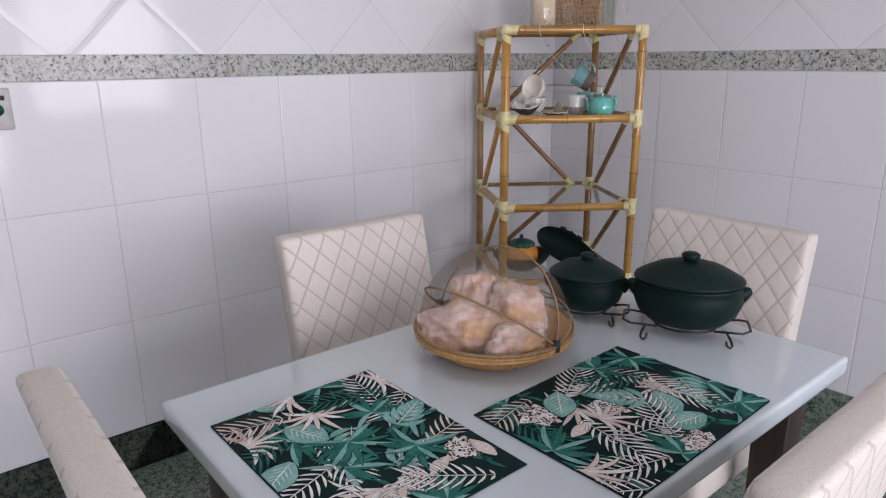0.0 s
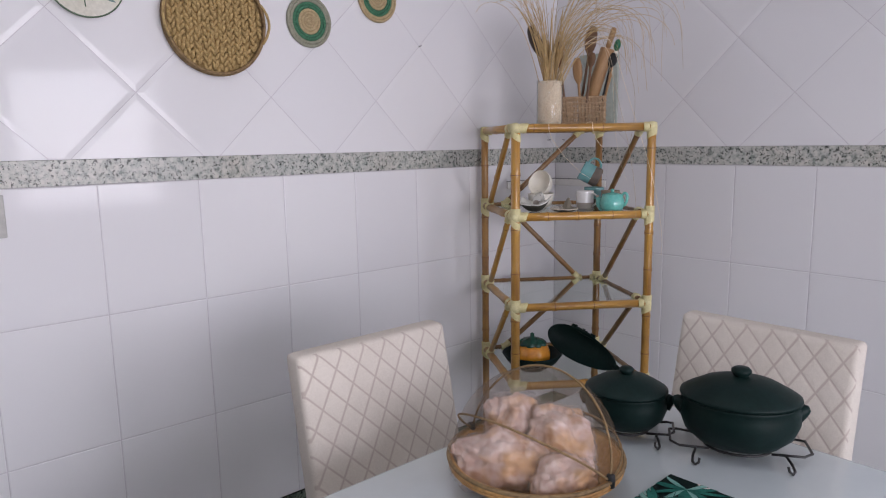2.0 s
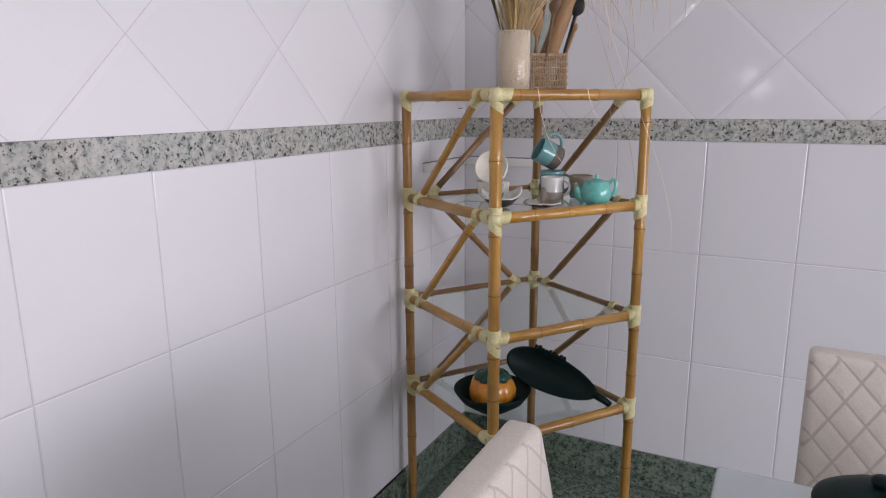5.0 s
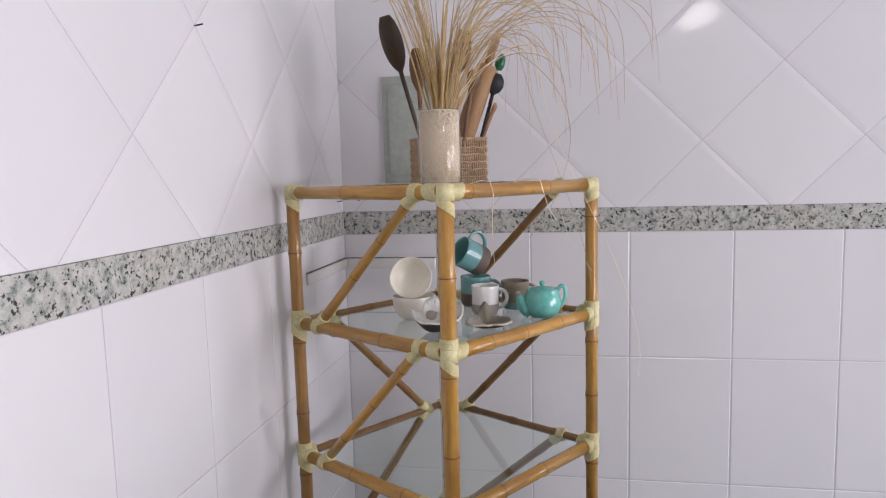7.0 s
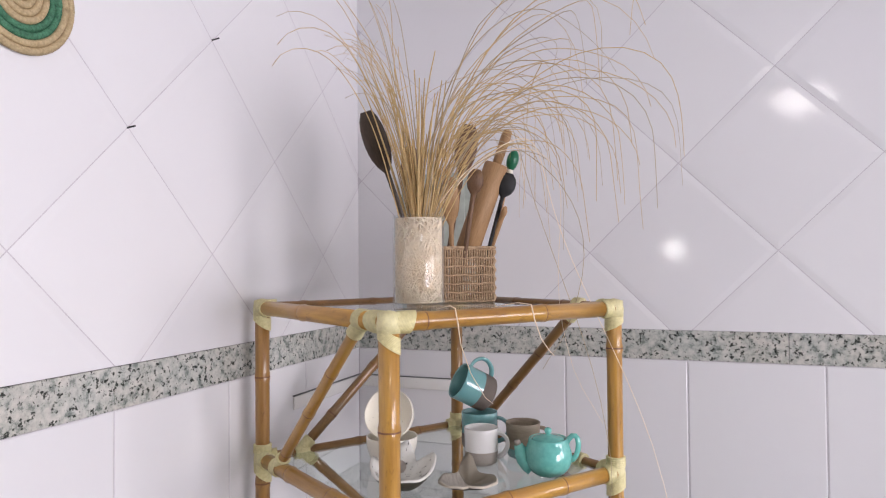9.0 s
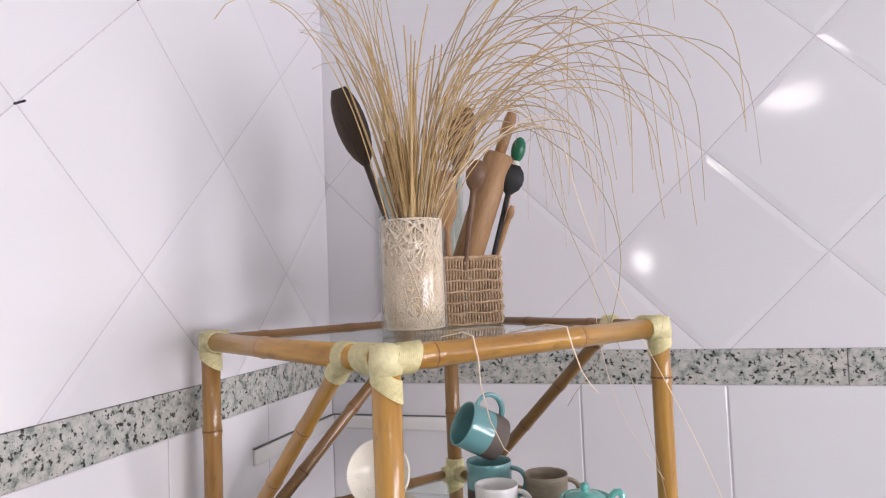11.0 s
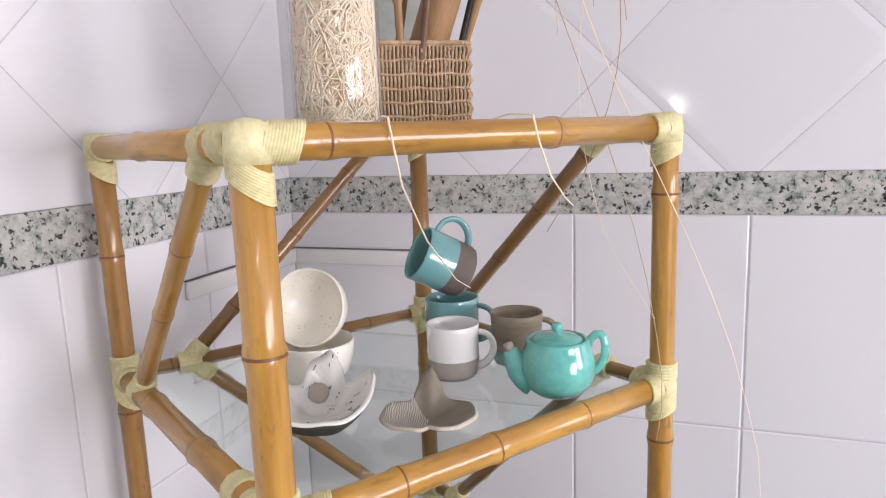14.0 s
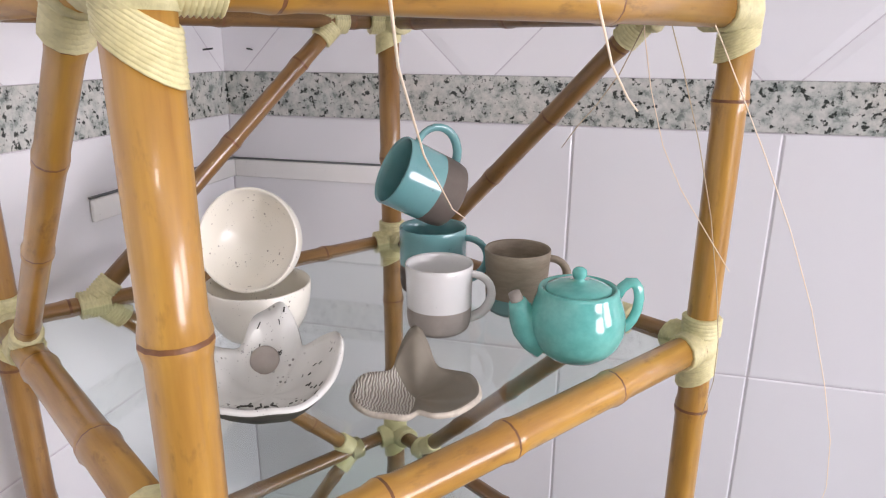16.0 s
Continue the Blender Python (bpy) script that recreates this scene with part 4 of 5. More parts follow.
for k in range(9):
    b = tube([(-0.075 + 0.012 * k, 0.052, 0.004), (-0.078 + 0.012 * k, 0.064 + 0.003 * math.sin(k * 1.9), 0.004), (-0.079 + 0.012 * k, 0.070 + 0.003 * math.sin(k * 1.9), 0.004)], 0.0085, 8, 0.005)
    fins = join(fins, b)
part("fin", fins, CLAY, fish, "ridged fin along the back")
part("tail_handle", tube([(0.145, 0, 0.008), (0.18, -0.004, 0.008), (0.205, -0.01, 0.008)], 0.013, 10, 0.010), CLAY, fish, "short tapered handle")

# ---- white corner ledge behind the shelf ----
LEG = 0.35
ledge = thing("corner_strip", pose(0, 0, 0), "white ceramic strip along both walls of the corner", "trim")
GAPLINE = two_tone("dark_joint", (0.10, 0.11, 0.11), (0.2, 0.2, 0.2), 40, 0.8)
part("strip", box(0.001, 0.008, -LEG, -0.001, 1.2205, 1.252, 0.003), WHITEGLAZE, ledge, "smooth white strip")
part("strip", box(0.0085, LEG * 0.86, -0.008, -0.001, 1.2205, 1.252, 0.003), WHITEGLAZE, ledge, "smooth white strip")
part("joint_line", box(0.001, 0.006, -LEG, -0.001, 1.2525, 1.2550), GAPLINE, ledge, "dark open joint")
part("joint_line", box(0.0065, LEG * 0.86, -0.006, -0.001, 1.2525, 1.2550), GAPLINE, ledge, "dark open joint")

# ---- grey-green cover on the wall ----
bx = thing("meter_cover", pose(0.25, 0, 1.66), "flat grey-green painted cover panel on the tiled wall", "panel")
part("frame", box(-0.105, 0.105, -0.012, 0.0, -0.165, 0.165, 0.003), BOARDGREEN, bx)
part("door", box(-0.085, 0.085, -0.018, -0.0125, -0.14, 0.14, 0.002), BOARDGREEN, bx)

# ---- things on the table ----
TT = TZ
base = thing("food_basket", pose(1.326, -1.685, TT) @ Matrix.Scale(0.935, 4), "round bamboo basket of bread under a folding net cover", "basket")
part("tray", revolve([(0, 0), (0.10, 0), (0.118, 0.004), (0.155, 0.030), (0.176, 0.058), (0.180, 0.066), (0.176, 0.069), (0.169, 0.063), (0.148, 0.036), (0.112, 0.010), (0, 0.008)], 56, False, 0.01), BASKETWOOD, base, "shallow woven bamboo tray")
for k in range(3):
    part("rim_band", tube([((0.181 - 0.002 * k) * math.cos(2 * math.pi * j / 56), (0.181 - 0.002 * k) * math.sin(2 * math.pi * j / 56), 0.066 - 0.008 * k) for j in range(57)], 0.0042, 6), BASKETWOOD if k else RATTAN, base)
for k in range(44):
    a = 2 * math.pi * k / 44
    part("stitch", tube([(0.163 * math.cos(a), 0.163 * math.sin(a), 0.037), (0.172 * math.cos(a + 0.06), 0.172 * math.sin(a + 0.06), 0.047)], 0.0016, 5), RATTAN, base)
NET = mat("net_cover", (0.20, 0.15, 0.10), 0.7)
bsdf(NET).inputs["Alpha"].default_value = 0.24
bm = revolve([(0.172 * math.cos(math.pi / 2 * k / 12), 0.066 + 0.178 * math.sin(math.pi / 2 * k / 12)) for k in range(12)] + [(0, 0.244)], 48, False)
cover = part("net_cover", bm, NET, base, "fine see-through brown net")
cover.visible_shadow = False
ax = radians(4)
for tiltdeg in (12, 72, 142):
    pts = []
    for k in range(29):
        a = math.pi * k / 28
        u, w = 0.176 * math.cos(a), 0.180 * math.sin(a)
        b = radians(tiltdeg)
        q = Vector((u, w * math.cos(b) * 0.97, 0.066 + w * math.sin(b)))
        q.rotate(Euler((0, 0, ax)))
        pts.append(q)
    part("hoop", tube(pts, 0.0024, 6), RATTAN, base, "bent cane hoop")
for s in (1, -1):
    q = Vector((0.178 * s, 0, 0.066))
    q.rotate(Euler((0, 0, ax)))
    part("hinge", revolve([(0, -0.012), (0.008, -0.012), (0.009, 0), (0.008, 0.012), (0, 0.013)], 14), BLACK, base, "dark metal hinge", Matrix.Translation(q))

BREAD = mat("wrapped_bread", (0.62, 0.42, 0.30), 0.35, coat=0.5)
v = coords(BREAD)
crust = ramp(BREAD, noise_tex(BREAD, v, 12, 5), [(0.46, (0, 0, 0)), (0.6, (1, 1, 1))])
pale = ramp(BREAD, noise_tex(BREAD, v, 40, 4), [(0.40, (0.70, 0.48, 0.40)), (0.60, (0.90, 0.72, 0.65))])
gold = ramp(BREAD, noise_tex(BREAD, v, 30, 4), [(0.35, (0.42, 0.19, 0.07)), (0.65, (0.74, 0.43, 0.19))])
colour_in(BREAD, mix(BREAD, crust, pale, gold))
bump(BREAD, noise_tex(BREAD, v, 30, 5), 0.8, 0.015)
FILM = mat("plastic_film", (0.85, 0.76, 0.76), 0.12, spec=0.9)
bsdf(FILM).inputs["Alpha"].default_value = 0.11
bump(FILM, noise_tex(FILM, coords(FILM), 45, 4), 0.7, 0.01)


def lump(label, m, sx, sy, sz, s):
    bm = bmesh.new()
    bmesh.ops.create_icosphere(bm, subdivisions=5, radius=1)
    film = bmesh.new()
    for v in bm.verts:
        c = v.co.copy()
        d = 1 + 0.28 * noise.noise(c * 1.5 + Vector((s, 0, 0))) + 0.10 * noise.noise(c * 4 + Vector((s, 3, 0))) - 0.10 * (1 - abs(noise.noise(c * 3 + Vector((s, 7, 0))))) ** 6
        v.co = Vector((c.x * sx * d, c.y * sy * d, max(c.z * sz * d, -sz * 0.75)))
    me = bpy.data.meshes.new("tmp")
    bm.to_mesh(me)
    film.from_mesh(me)
    bpy.data.meshes.remove(me)
    for v in film.verts:
        c = v.co.normalized()
        v.co *= 1.04 + 0.13 * abs(noise.noise(c * 4 + Vector((s, 9, 1)))) + 0.08 * abs(noise.noise(c * 9 + Vector((s, 2, 1)))) + (0.22 * max(0, c.z - 0.55) if s == 3 else 0)
    t = thing("bread_loaf", m, label, "bread", "wrapped breads in the basket")
    part("loaf", finish(bm), BREAD, t)
    f = part("plastic_wrap", finish(film), FILM, t, "crinkled clear plastic wrap")
    f.visible_shadow = False


lump("pale loaf in crinkled clear plastic wrap", pose(1.304, -1.748, TT + 0.056, 0, 0, 40), 0.110, 0.062, 0.056, 1)
lump("round golden bread in clear plastic wrap", pose(1.349, -1.643, TT + 0.079, 0, 0, 10), 0.071, 0.072, 0.076, 2)
lump("small bread in a knotted plastic bag", pose(1.251, -1.662, TT + 0.084, 10, 0, -30), 0.063, 0.062, 0.071, 3)
lump("small flat loaf in clear plastic wrap", pose(1.419, -1.713, TT + 0.049, 0, 0, 70), 0.063, 0.047, 0.045, 4)


def clay_pot(m, label, rx, ry, h, knob_r):
    c = thing("clay_pot", m, label, "pot", "black clay pots on wire stands")
    k = ry / rx
    zs = 0.022

    def oval(bm):
        for v in bm.verts:
            v.co.y *= k
        return finish(bm)

    part("pot_body", oval(revolve([(0, zs), (rx * 0.5, zs), (rx * 0.70, zs + h * 0.08), (rx * 0.90, zs + h * 0.30), (rx * 0.99, zs + h * 0.58), (rx * 0.985, zs + h * 0.8), (rx * 0.95, zs + h * 0.94), (rx * 0.99, zs + h), (rx * 0.95, zs + h * 1.01), (rx * 0.9, zs + h * 0.95), (0, zs + h * 0.9)], 48, False)), CLAY, c)
    lid = part("lid", oval(revolve([(rx * 0.95, zs + h * 1.01), (rx * 1.0, zs + h * 1.04), (rx * 0.99, zs + h * 1.09), (rx * 0.90, zs + h * 1.16), (rx * 0.62, zs + h * 1.34), (rx * 0.30, zs + h * 1.45), (0, zs + h * 1.47)], 48, False)), CLAY, c, "domed black clay lid")
    part("knob", revolve([(knob_r * 0.7, zs + h * 1.44), (knob_r * 0.75, zs + h * 1.49), (knob_r, zs + h * 1.54), (knob_r, zs + h * 1.60), (knob_r * 0.75, zs + h * 1.64), (0, zs + h * 1.65)], 24), CLAY, lid)
    for s in (1, -1):
        b = tube([(s * rx * 0.90, 0, -0.010), (s * rx * 1.0, 0, -0.002), (s * rx * 1.07, 0, 0.003), (s * rx * 1.11, 0, 0.005)], 0.020, 14, 0.006)
        part("lug", b, CLAY, c, "small pointed side grip", pose(0, 0, zs + h * 0.82))
    # wire stand
    st = thing("pot_stand", m, "black bent wire trivet under a clay pot", "trivet", "wire stands on the table")
    part("wire_ring", tube([(rx * 0.56 * math.cos(2 * math.pi * j / 40), ry * 0.56 * math.sin(2 * math.pi * j / 40), zs - 0.004) for j in range(41)], 0.0028, 7), IRON, st)
    for s in (1, -1):
        pts = [(s * rx * 0.50, -ry * 0.35, zs - 0.004), (s * rx * 1.0, -ry * 0.42, zs), (s * rx * 1.14, -ry * 0.30, zs + 0.003), (s * rx * 1.14, ry * 0.30, zs + 0.003), (s * rx * 1.0, ry * 0.42, zs), (s * rx * 0.50, ry * 0.35, zs - 0.004)]
        part("wire_grip", tube(pts, 0.0028, 7), IRON, st)
        for t in (1, -1):
            pts = [(s * rx * 0.72, t * ry * 0.38, zs - 0.003), (s * rx * 0.78, t * ry * 0.60, zs - 0.010), (s * rx * 0.80, t * ry * 0.78, 0.006), (s * rx * 0.76, t * ry * 0.86, 0.0032), (s * rx * 0.70, t * ry * 0.84, 0.008), (s * rx * 0.69, t * ry * 0.80, 0.016)]
            part("wire_foot", tube(pts, 0.0028, 7), IRON, st)
    return c


clay_pot(pose(1.536, -1.275, TT, 0, 0, 33), "large oval black clay pot with a domed lid", 0.120, 0.101, 0.101, 0.020)
clay_pot(pose(1.321, -1.368, TT, 0, 0, 33), "smaller black clay pot with a domed lid", 0.091, 0.084, 0.083, 0.016)

# ---- placemats ----
MATBASE = two_tone("mat_ground", (0.003, 0.010, 0.010), (0.006, 0.028, 0.025), 30, 0.75, spec=0.15)
P_PALE = two_tone("print_pale", (0.64, 0.62, 0.585), (0.86, 0.83, 0.79), 25, 0.75, spec=0.2)
P_PINK = two_tone("print_pink", (0.56, 0.455, 0.40), (0.76, 0.66, 0.60), 25, 0.75, spec=0.2)
P_GREEN = two_tone("print_green", (0.008, 0.075, 0.062), (0.035, 0.20, 0.16), 30, 0.75, spec=0.2)
P_MINT = two_tone("print_mint", (0.10, 0.29, 0.25), (0.29, 0.49, 0.45), 30, 0.75, spec=0.2)


def placemat(m, label, seed, L=0.437, W=0.330):
    mt = thing("placemat", m, label, "placemat", "placemats on the table")
    part("mat_cloth", box(-L / 2, L / 2, -W / 2, W / 2, 0, 0.0025, 0.0008, 1), MATBASE, mt)
    rng = random.Random(seed)
    layers = ("pale", "pink", "green", "mint", "dark")
    lim = (L / 2 - 0.001, W / 2 - 0.001)

    def leaflet(bm, o, a, length, width, z, bend=0.0, rim=True):
        """One pointed leaf in the mat's plane with a dark rim, cut off at the mat's edges."""
        if rim and width > 0.002:
            leaflet(bms["dark"], o, a, length * 1.03, width + 0.0011, z - 0.000008, bend, False)
        n = 6
        l, r = [], []
        for k in range(n + 1):
            t = k / n
            w = width * math.sin(math.pi * min(1, t * 0.93 + 0.05)) ** 0.9
            aa = a + bend * t
            cx, cy = o[0] + length * t * math.cos(aa), o[1] + length * t * math.sin(aa)
            for lst, s in ((l, 1), (r, -1)):
                x, y = cx - s * w * math.sin(aa), cy + s * w * math.cos(aa)
                lst.append(bm.verts.new((max(-lim[0], min(lim[0], x)), max(-lim[1], min(lim[1], y)), z)))
        for k in range(n):
            try:
                f = bm.faces.new((l[k], l[k + 1], r[k + 1], r[k]))
                f.smooth = False
            except ValueError:
                pass

    bms = {k: bmesh.new() for k in layers}
    zlev = 0.0029
    cells = [(-0.5 + (i + 0.5) / 7, -0.5 + (j + 0.5) / 5) for i in range(7) for j in range(5)]
    rng.shuffle(cells)
    kinds = ["frond", "greenfan", "lily", "monstera", "frond", "spots", "greenfan", "frond", "heart", "lily", "greenfan", "frond", "pinkleaf"]

    def rib(ox, oy, a, length, pairs, side):
        leaflet(bms["pale"], (ox, oy), a, length, 0.0010, zlev + 0.00004, 0)
        for k in range(1, pairs):
            t = 0.9 * k / pairs
            for s in (1, -1):
                leaflet(bms["pale"], (ox + length * t * math.cos(a), oy + length * t * math.sin(a)), a + s * 0.75, side * (1 - 0.6 * t), 0.0006, zlev + 0.00004, 0)

    for k in range(60):
        leaflet(bms["green"], (rng.uniform(-L / 2, L / 2), rng.uniform(-W / 2, W / 2)), rng.uniform(0, 6.28), rng.uniform(0.03, 0.06), 0.0042, 0.00275, rng.uniform(-0.5, 0.5))
    for idx, (cu, cv) in enumerate(cells):
        kind = kinds[idx % len(kinds)]
        ox, oy = (cu + rng.uniform(-0.06, 0.06)) * L, (cv + rng.uniform(-0.07, 0.07)) * W
        a = rng.uniform(0, 2 * math.pi)
        zlev += 0.00006
        if kind == "frond":
            bm = bms[("pale", "pink", "pale", "green", "pale")[idx % 5]]
            n = 10
            leaflet(bm, (ox - 0.07 * math.cos(a), oy - 0.07 * math.sin(a)), a, 0.14, 0.0011, zlev, 0)
            for k in range(n):
                t = k / n
                px, py = ox + 0.14 * (t - 0.5) * math.cos(a), oy + 0.14 * (t - 0.5) * math.sin(a)
                ln = 0.046 * math.sin(math.pi * (0.2 + 0.75 * (1 - t))) + 0.008
                for s in (1, -1):
                    leaflet(bm, (px, py), a + s * (1.25 - 0.5 * t), ln, 0.0023, zlev + 0.000004 * k, s * -0.22)
        elif kind == "greenfan":
            for k in range(13):
                leaflet(bms["green" if k % 4 else "mint"], (ox, oy), a + (k - 6) * 0.36, rng.uniform(0.055, 0.085), 0.0052, zlev + 0.000004 * k, rng.uniform(-0.4, 0.4))
        elif kind == "lily":
            for k in range(9):
                leaflet(bms["pink" if k % 3 else "pale"], (ox, oy), a + (k - 4) * 0.34, rng.uniform(0.055, 0.085), 0.0046, zlev + 0.000004 * k, (k - 4) * 0.14)
        elif kind == "monstera":
            for k in range(6):
                t = 0.08 + 0.14 * k
                for s in (1, -1):
                    leaflet(bms["mint"], (ox + 0.105 * t * math.cos(a), oy + 0.105 * t * math.sin(a)), a + s * (1.45 - 0.17 * k), 0.050 - 0.004 * k, 0.0072, zlev + 0.000004 * k, s * -0.55, k > 0)
            leaflet(bms["mint"], (ox + 0.07 * math.cos(a), oy + 0.07 * math.sin(a)), a, 0.05, 0.010, zlev, 0)
            rib(ox, oy, a, 0.105, 6, 0.034)
        elif kind == "heart":
            leaflet(bms["mint"], (ox, oy), a, 0.090, 0.030, zlev, 0.0)
            rib(ox, oy, a, 0.086, 7, 0.030)
        elif kind == "pinkleaf":
            leaflet(bms["pink"], (ox, oy), a, 0.062, 0.013, zlev, 0.0)
            rib(ox, oy, a, 0.058, 5, 0.013)
        else:
            # spotted patch
            for q in range(9):
                leaflet(bms["pink" if q % 2 else "pale"], (ox, oy), q * 0.698, 0.036 + 0.008 * math.sin(q * 2.1), 0.0125, zlev + 0.000004 * q, 0.2, False)
            for q in range(120):
                aa, dd = rng.uniform(0, 6.28), 0.034 * math.sqrt(rng.uniform(0, 1))
                leaflet(bms["dark"], (ox + dd * math.cos(aa), oy + dd * math.sin(aa)), rng.uniform(0, 6), 0.0052, 0.0016, zlev + 0.00005, 0.9, False)
    for key, mm in (("pale", P_PALE), ("pink", P_PINK), ("green", P_GREEN), ("mint", P_MINT), ("dark", MATBASE)):
        part("leaf_print", bms[key], mm, mt, kind="stuff", label={"pale": "off-white palm leaf print", "pink": "dusty pink leaf print", "green": "deep green leaf print", "mint": "pale green leaf print", "dark": "black spot print"}[key])


placemat(pose(1.453, -2.110, TT + 0.0005, 0, 0, 0.5), "placemat with a tropical leaf print at the table's end", 3)
placemat(pose(1.663, -1.683, TT + 0.0005, 0, 0, 91.5), "placemat with a tropical leaf print at the table's side", 8)

# ---- things on the west wall ----
def wall_disc(m, label, r, rings, group, name="woven_disc"):
    """A coiled straw disc hung on the wall, facing +x; rings: material of each coil from the middle out."""
    c = thing(name, m, label, "wall decoration", group)
    n = len(rings)
    for k, material in enumerate(rings):
        rr = r * (k + 0.5) / n
        pts = [(0.006, rr * math.cos(2 * math.pi * j / 40), rr * math.sin(2 * math.pi * j / 40)) for j in range(41)]
        part("coil", tube(pts, r / n * 0.56, 6), material, c)
    return c


COIL = weave_mat("coiled_straw", (0.42, 0.31, 0.16), (0.60, 0.47, 0.28), 70, 240)
COILGREEN = weave_mat("green_straw", (0.006, 0.06, 0.03), (0.10, 0.30, 0.17), 90, 260)
COILGREY = weave_mat("grey_straw", (0.27, 0.27, 0.20), (0.40, 0.39, 0.30), 70, 240)
wall_disc(pose(0.0, -1.358, 1.860), "round coiled straw disc with a green ring on the wall", 0.088, [COIL, COIL, COIL, COIL, COILGREEN, COILGREEN, COILGREY, COILGREY], "discs on the tiled wall")
wall_disc(pose(0.0, -1.062, 1.974), "round coiled straw disc with a green ring on the wall", 0.088, [COIL, COIL, COIL, COIL, COILGREEN, COILGREEN, COIL, COIL], "discs on the tiled wall")

tray = thing("woven_tray", pose(0.002, -1.703, 1.825), "large round woven seagrass tray hanging on the wall", "tray")
TR = 0.163
bm = revolve([(0, 0.004), (TR * 0.97, 0.004), (TR * 0.97, 0.010), (0, 0.010)], 40, False)
bmesh.ops.rotate(bm, matrix=Matrix.Rotation(radians(90), 3, "Y"), verts=bm.verts[:])
part("backing", bm, SEAGRASS, tray)
strand = tube([(-0.003, 0, -0.014), (0.004, 0, -0.006), (0.005, 0, 0.003), (-0.002, 0, 0.012)], 0.0072, 6, 0.0052, 0.8)
sm = mesh_of("strand", strand, SEAGRASS)
rng = random.Random(4)
for i in range(-12, 13):
    for j in range(-8, 9):
        y, z = i * 0.0132, j * 0.021 + (0.0105 if i % 2 else 0)
        if math.hypot(y, z) < TR * 0.93:
            ob = new("strand", sm)
            ob.parent = tray
            ob.matrix_basis = pose(0.0115 + rng.uniform(-0.002, 0.002), y + rng.uniform(-0.002, 0.002), z + rng.uniform(-0.003, 0.003), 24 * (1 if i % 2 else -1) + rng.uniform(-16, 16), 0, 0)
for k, rr in enumerate((TR, TR * 1.01, TR * 0.995)):
    part("rim", tube([(0.008 + 0.008 * k, rr * math.cos(2 * math.pi * j / 60), rr * math.sin(2 * math.pi * j / 60)) for j in range(61)], 0.0055, 7), RATTAN, tray, "dark braided rim")
for s in (1, -1):
    pts = [(0.03 + 0.012 * math.sin(math.pi * k / 10), s * (TR * math.cos(radians(22 * (k - 5) / 5)) + 0.008 * math.sin(math.pi * k / 10)), TR * math.sin(radians(22 * (k - 5) / 5))) for k in range(11)]
    part("handle", tube(pts, 0.0045, 7), SEAGRASS, tray, "wrapped loop handle")

PLATEMAT = two_tone("plate_glaze", (0.66, 0.63, 0.53), (0.74, 0.71, 0.62), 14, 0.15, bump_by=0.02, coat=0.4)
LEAFINK = two_tone("plate_leaf_paint", (0.03, 0.06, 0.035), (0.12, 0.19, 0.10), 40, 0.3)
LEAFBLUE = two_tone("plate_leaf_blue", (0.05, 0.10, 0.10), (0.16, 0.27, 0.25), 40, 0.3)
plate = thing("wall_plate", pose(0.001, -2.072, 1.900), "cream ceramic plate painted with dark leaves, dark rim", "plate")
bm = revolve([(0, 0.004), (0.05, 0.002), (0.07, 0.004), (0.100, 0.016), (0.104, 0.020), (0.100, 0.021), (0.068, 0.009), (0, 0.008)], 48, False)
bmesh.ops.rotate(bm, matrix=Matrix.Rotation(radians(90), 3, "Y"), verts=bm.verts[:])
part("plate_body", bm, PLATEMAT, plate)
part("rim_line", tube([(0.0195, 0.1025 * math.cos(2 * math.pi * j / 60), 0.1025 * math.sin(2 * math.pi * j / 60)) for j in range(61)], 0.0026, 6), LEAFINK, plate, "dark painted rim")
for sy in (-1, 1):
    for k in range(9):
        a = radians(90 + (k - 4) * 30)
        bm = bmesh.new()
        o = Vector((0, sy * 0.040, -0.035))
        d = Vector((0, math.cos(a), math.sin(a)))
        s = Vector((0, -d.z, d.y))
        ln = 0.042
        pts = [(0, 0.0006), (0.3, 0.0055), (0.65, 0.005), (1.0, 0.0)]
        up = [bm.verts.new(o + d * ln * t + s * w + Vector((0.0115 + 0.010 * max(0, ((o + d * ln * t).length - 0.06) / 0.04), 0, 0))) for t, w in pts]
        dn = [bm.verts.new(o + d * ln * t - s * w + Vector((0.0115 + 0.010 * max(0, ((o + d * ln * t).length - 0.06) / 0.04), 0, 0))) for t, w in pts[:-1]]
        for q in range(2):
            bm.faces.new((up[q], up[q + 1], dn[q + 1], dn[q]))
        bm.faces.new((up[2], up[3], dn[2]))
        part("painted_leaf", bm, LEAFINK if sy < 0 else LEAFBLUE, plate)
part("painted_stem", tube([(0.0105, 0.0, -0.09), (0.0105, -0.006, -0.03), (0.0105, -0.012, 0.04)], 0.0016, 5), LEAFINK, plate)

# intercom
ic = thing("intercom_phone", pose(0, -2.450, 1.209), "white wall intercom receiver hanging beside a grey wall plate", "intercom")
part("cradle", box(0.001, 0.022, -0.036, 0.036, -0.100, 0.100, 0.010, 3), WHITEPLASTIC, ic)
bm = box(0.024, 0.056, -0.024, 0.024, -0.105, 0.105, 0.0155, 4)
for v in bm.verts:
    v.co.x += 0.010 * (abs(v.co.z) / 0.105) ** 2 - 0.006
part("receiver", finish(bm), WHITEPLASTIC, ic, "smooth white receiver")
part("marking", box(0.0505, 0.0512, -0.007, 0.007, -0.052, -0.048), PLASTIC, ic)
pts = []
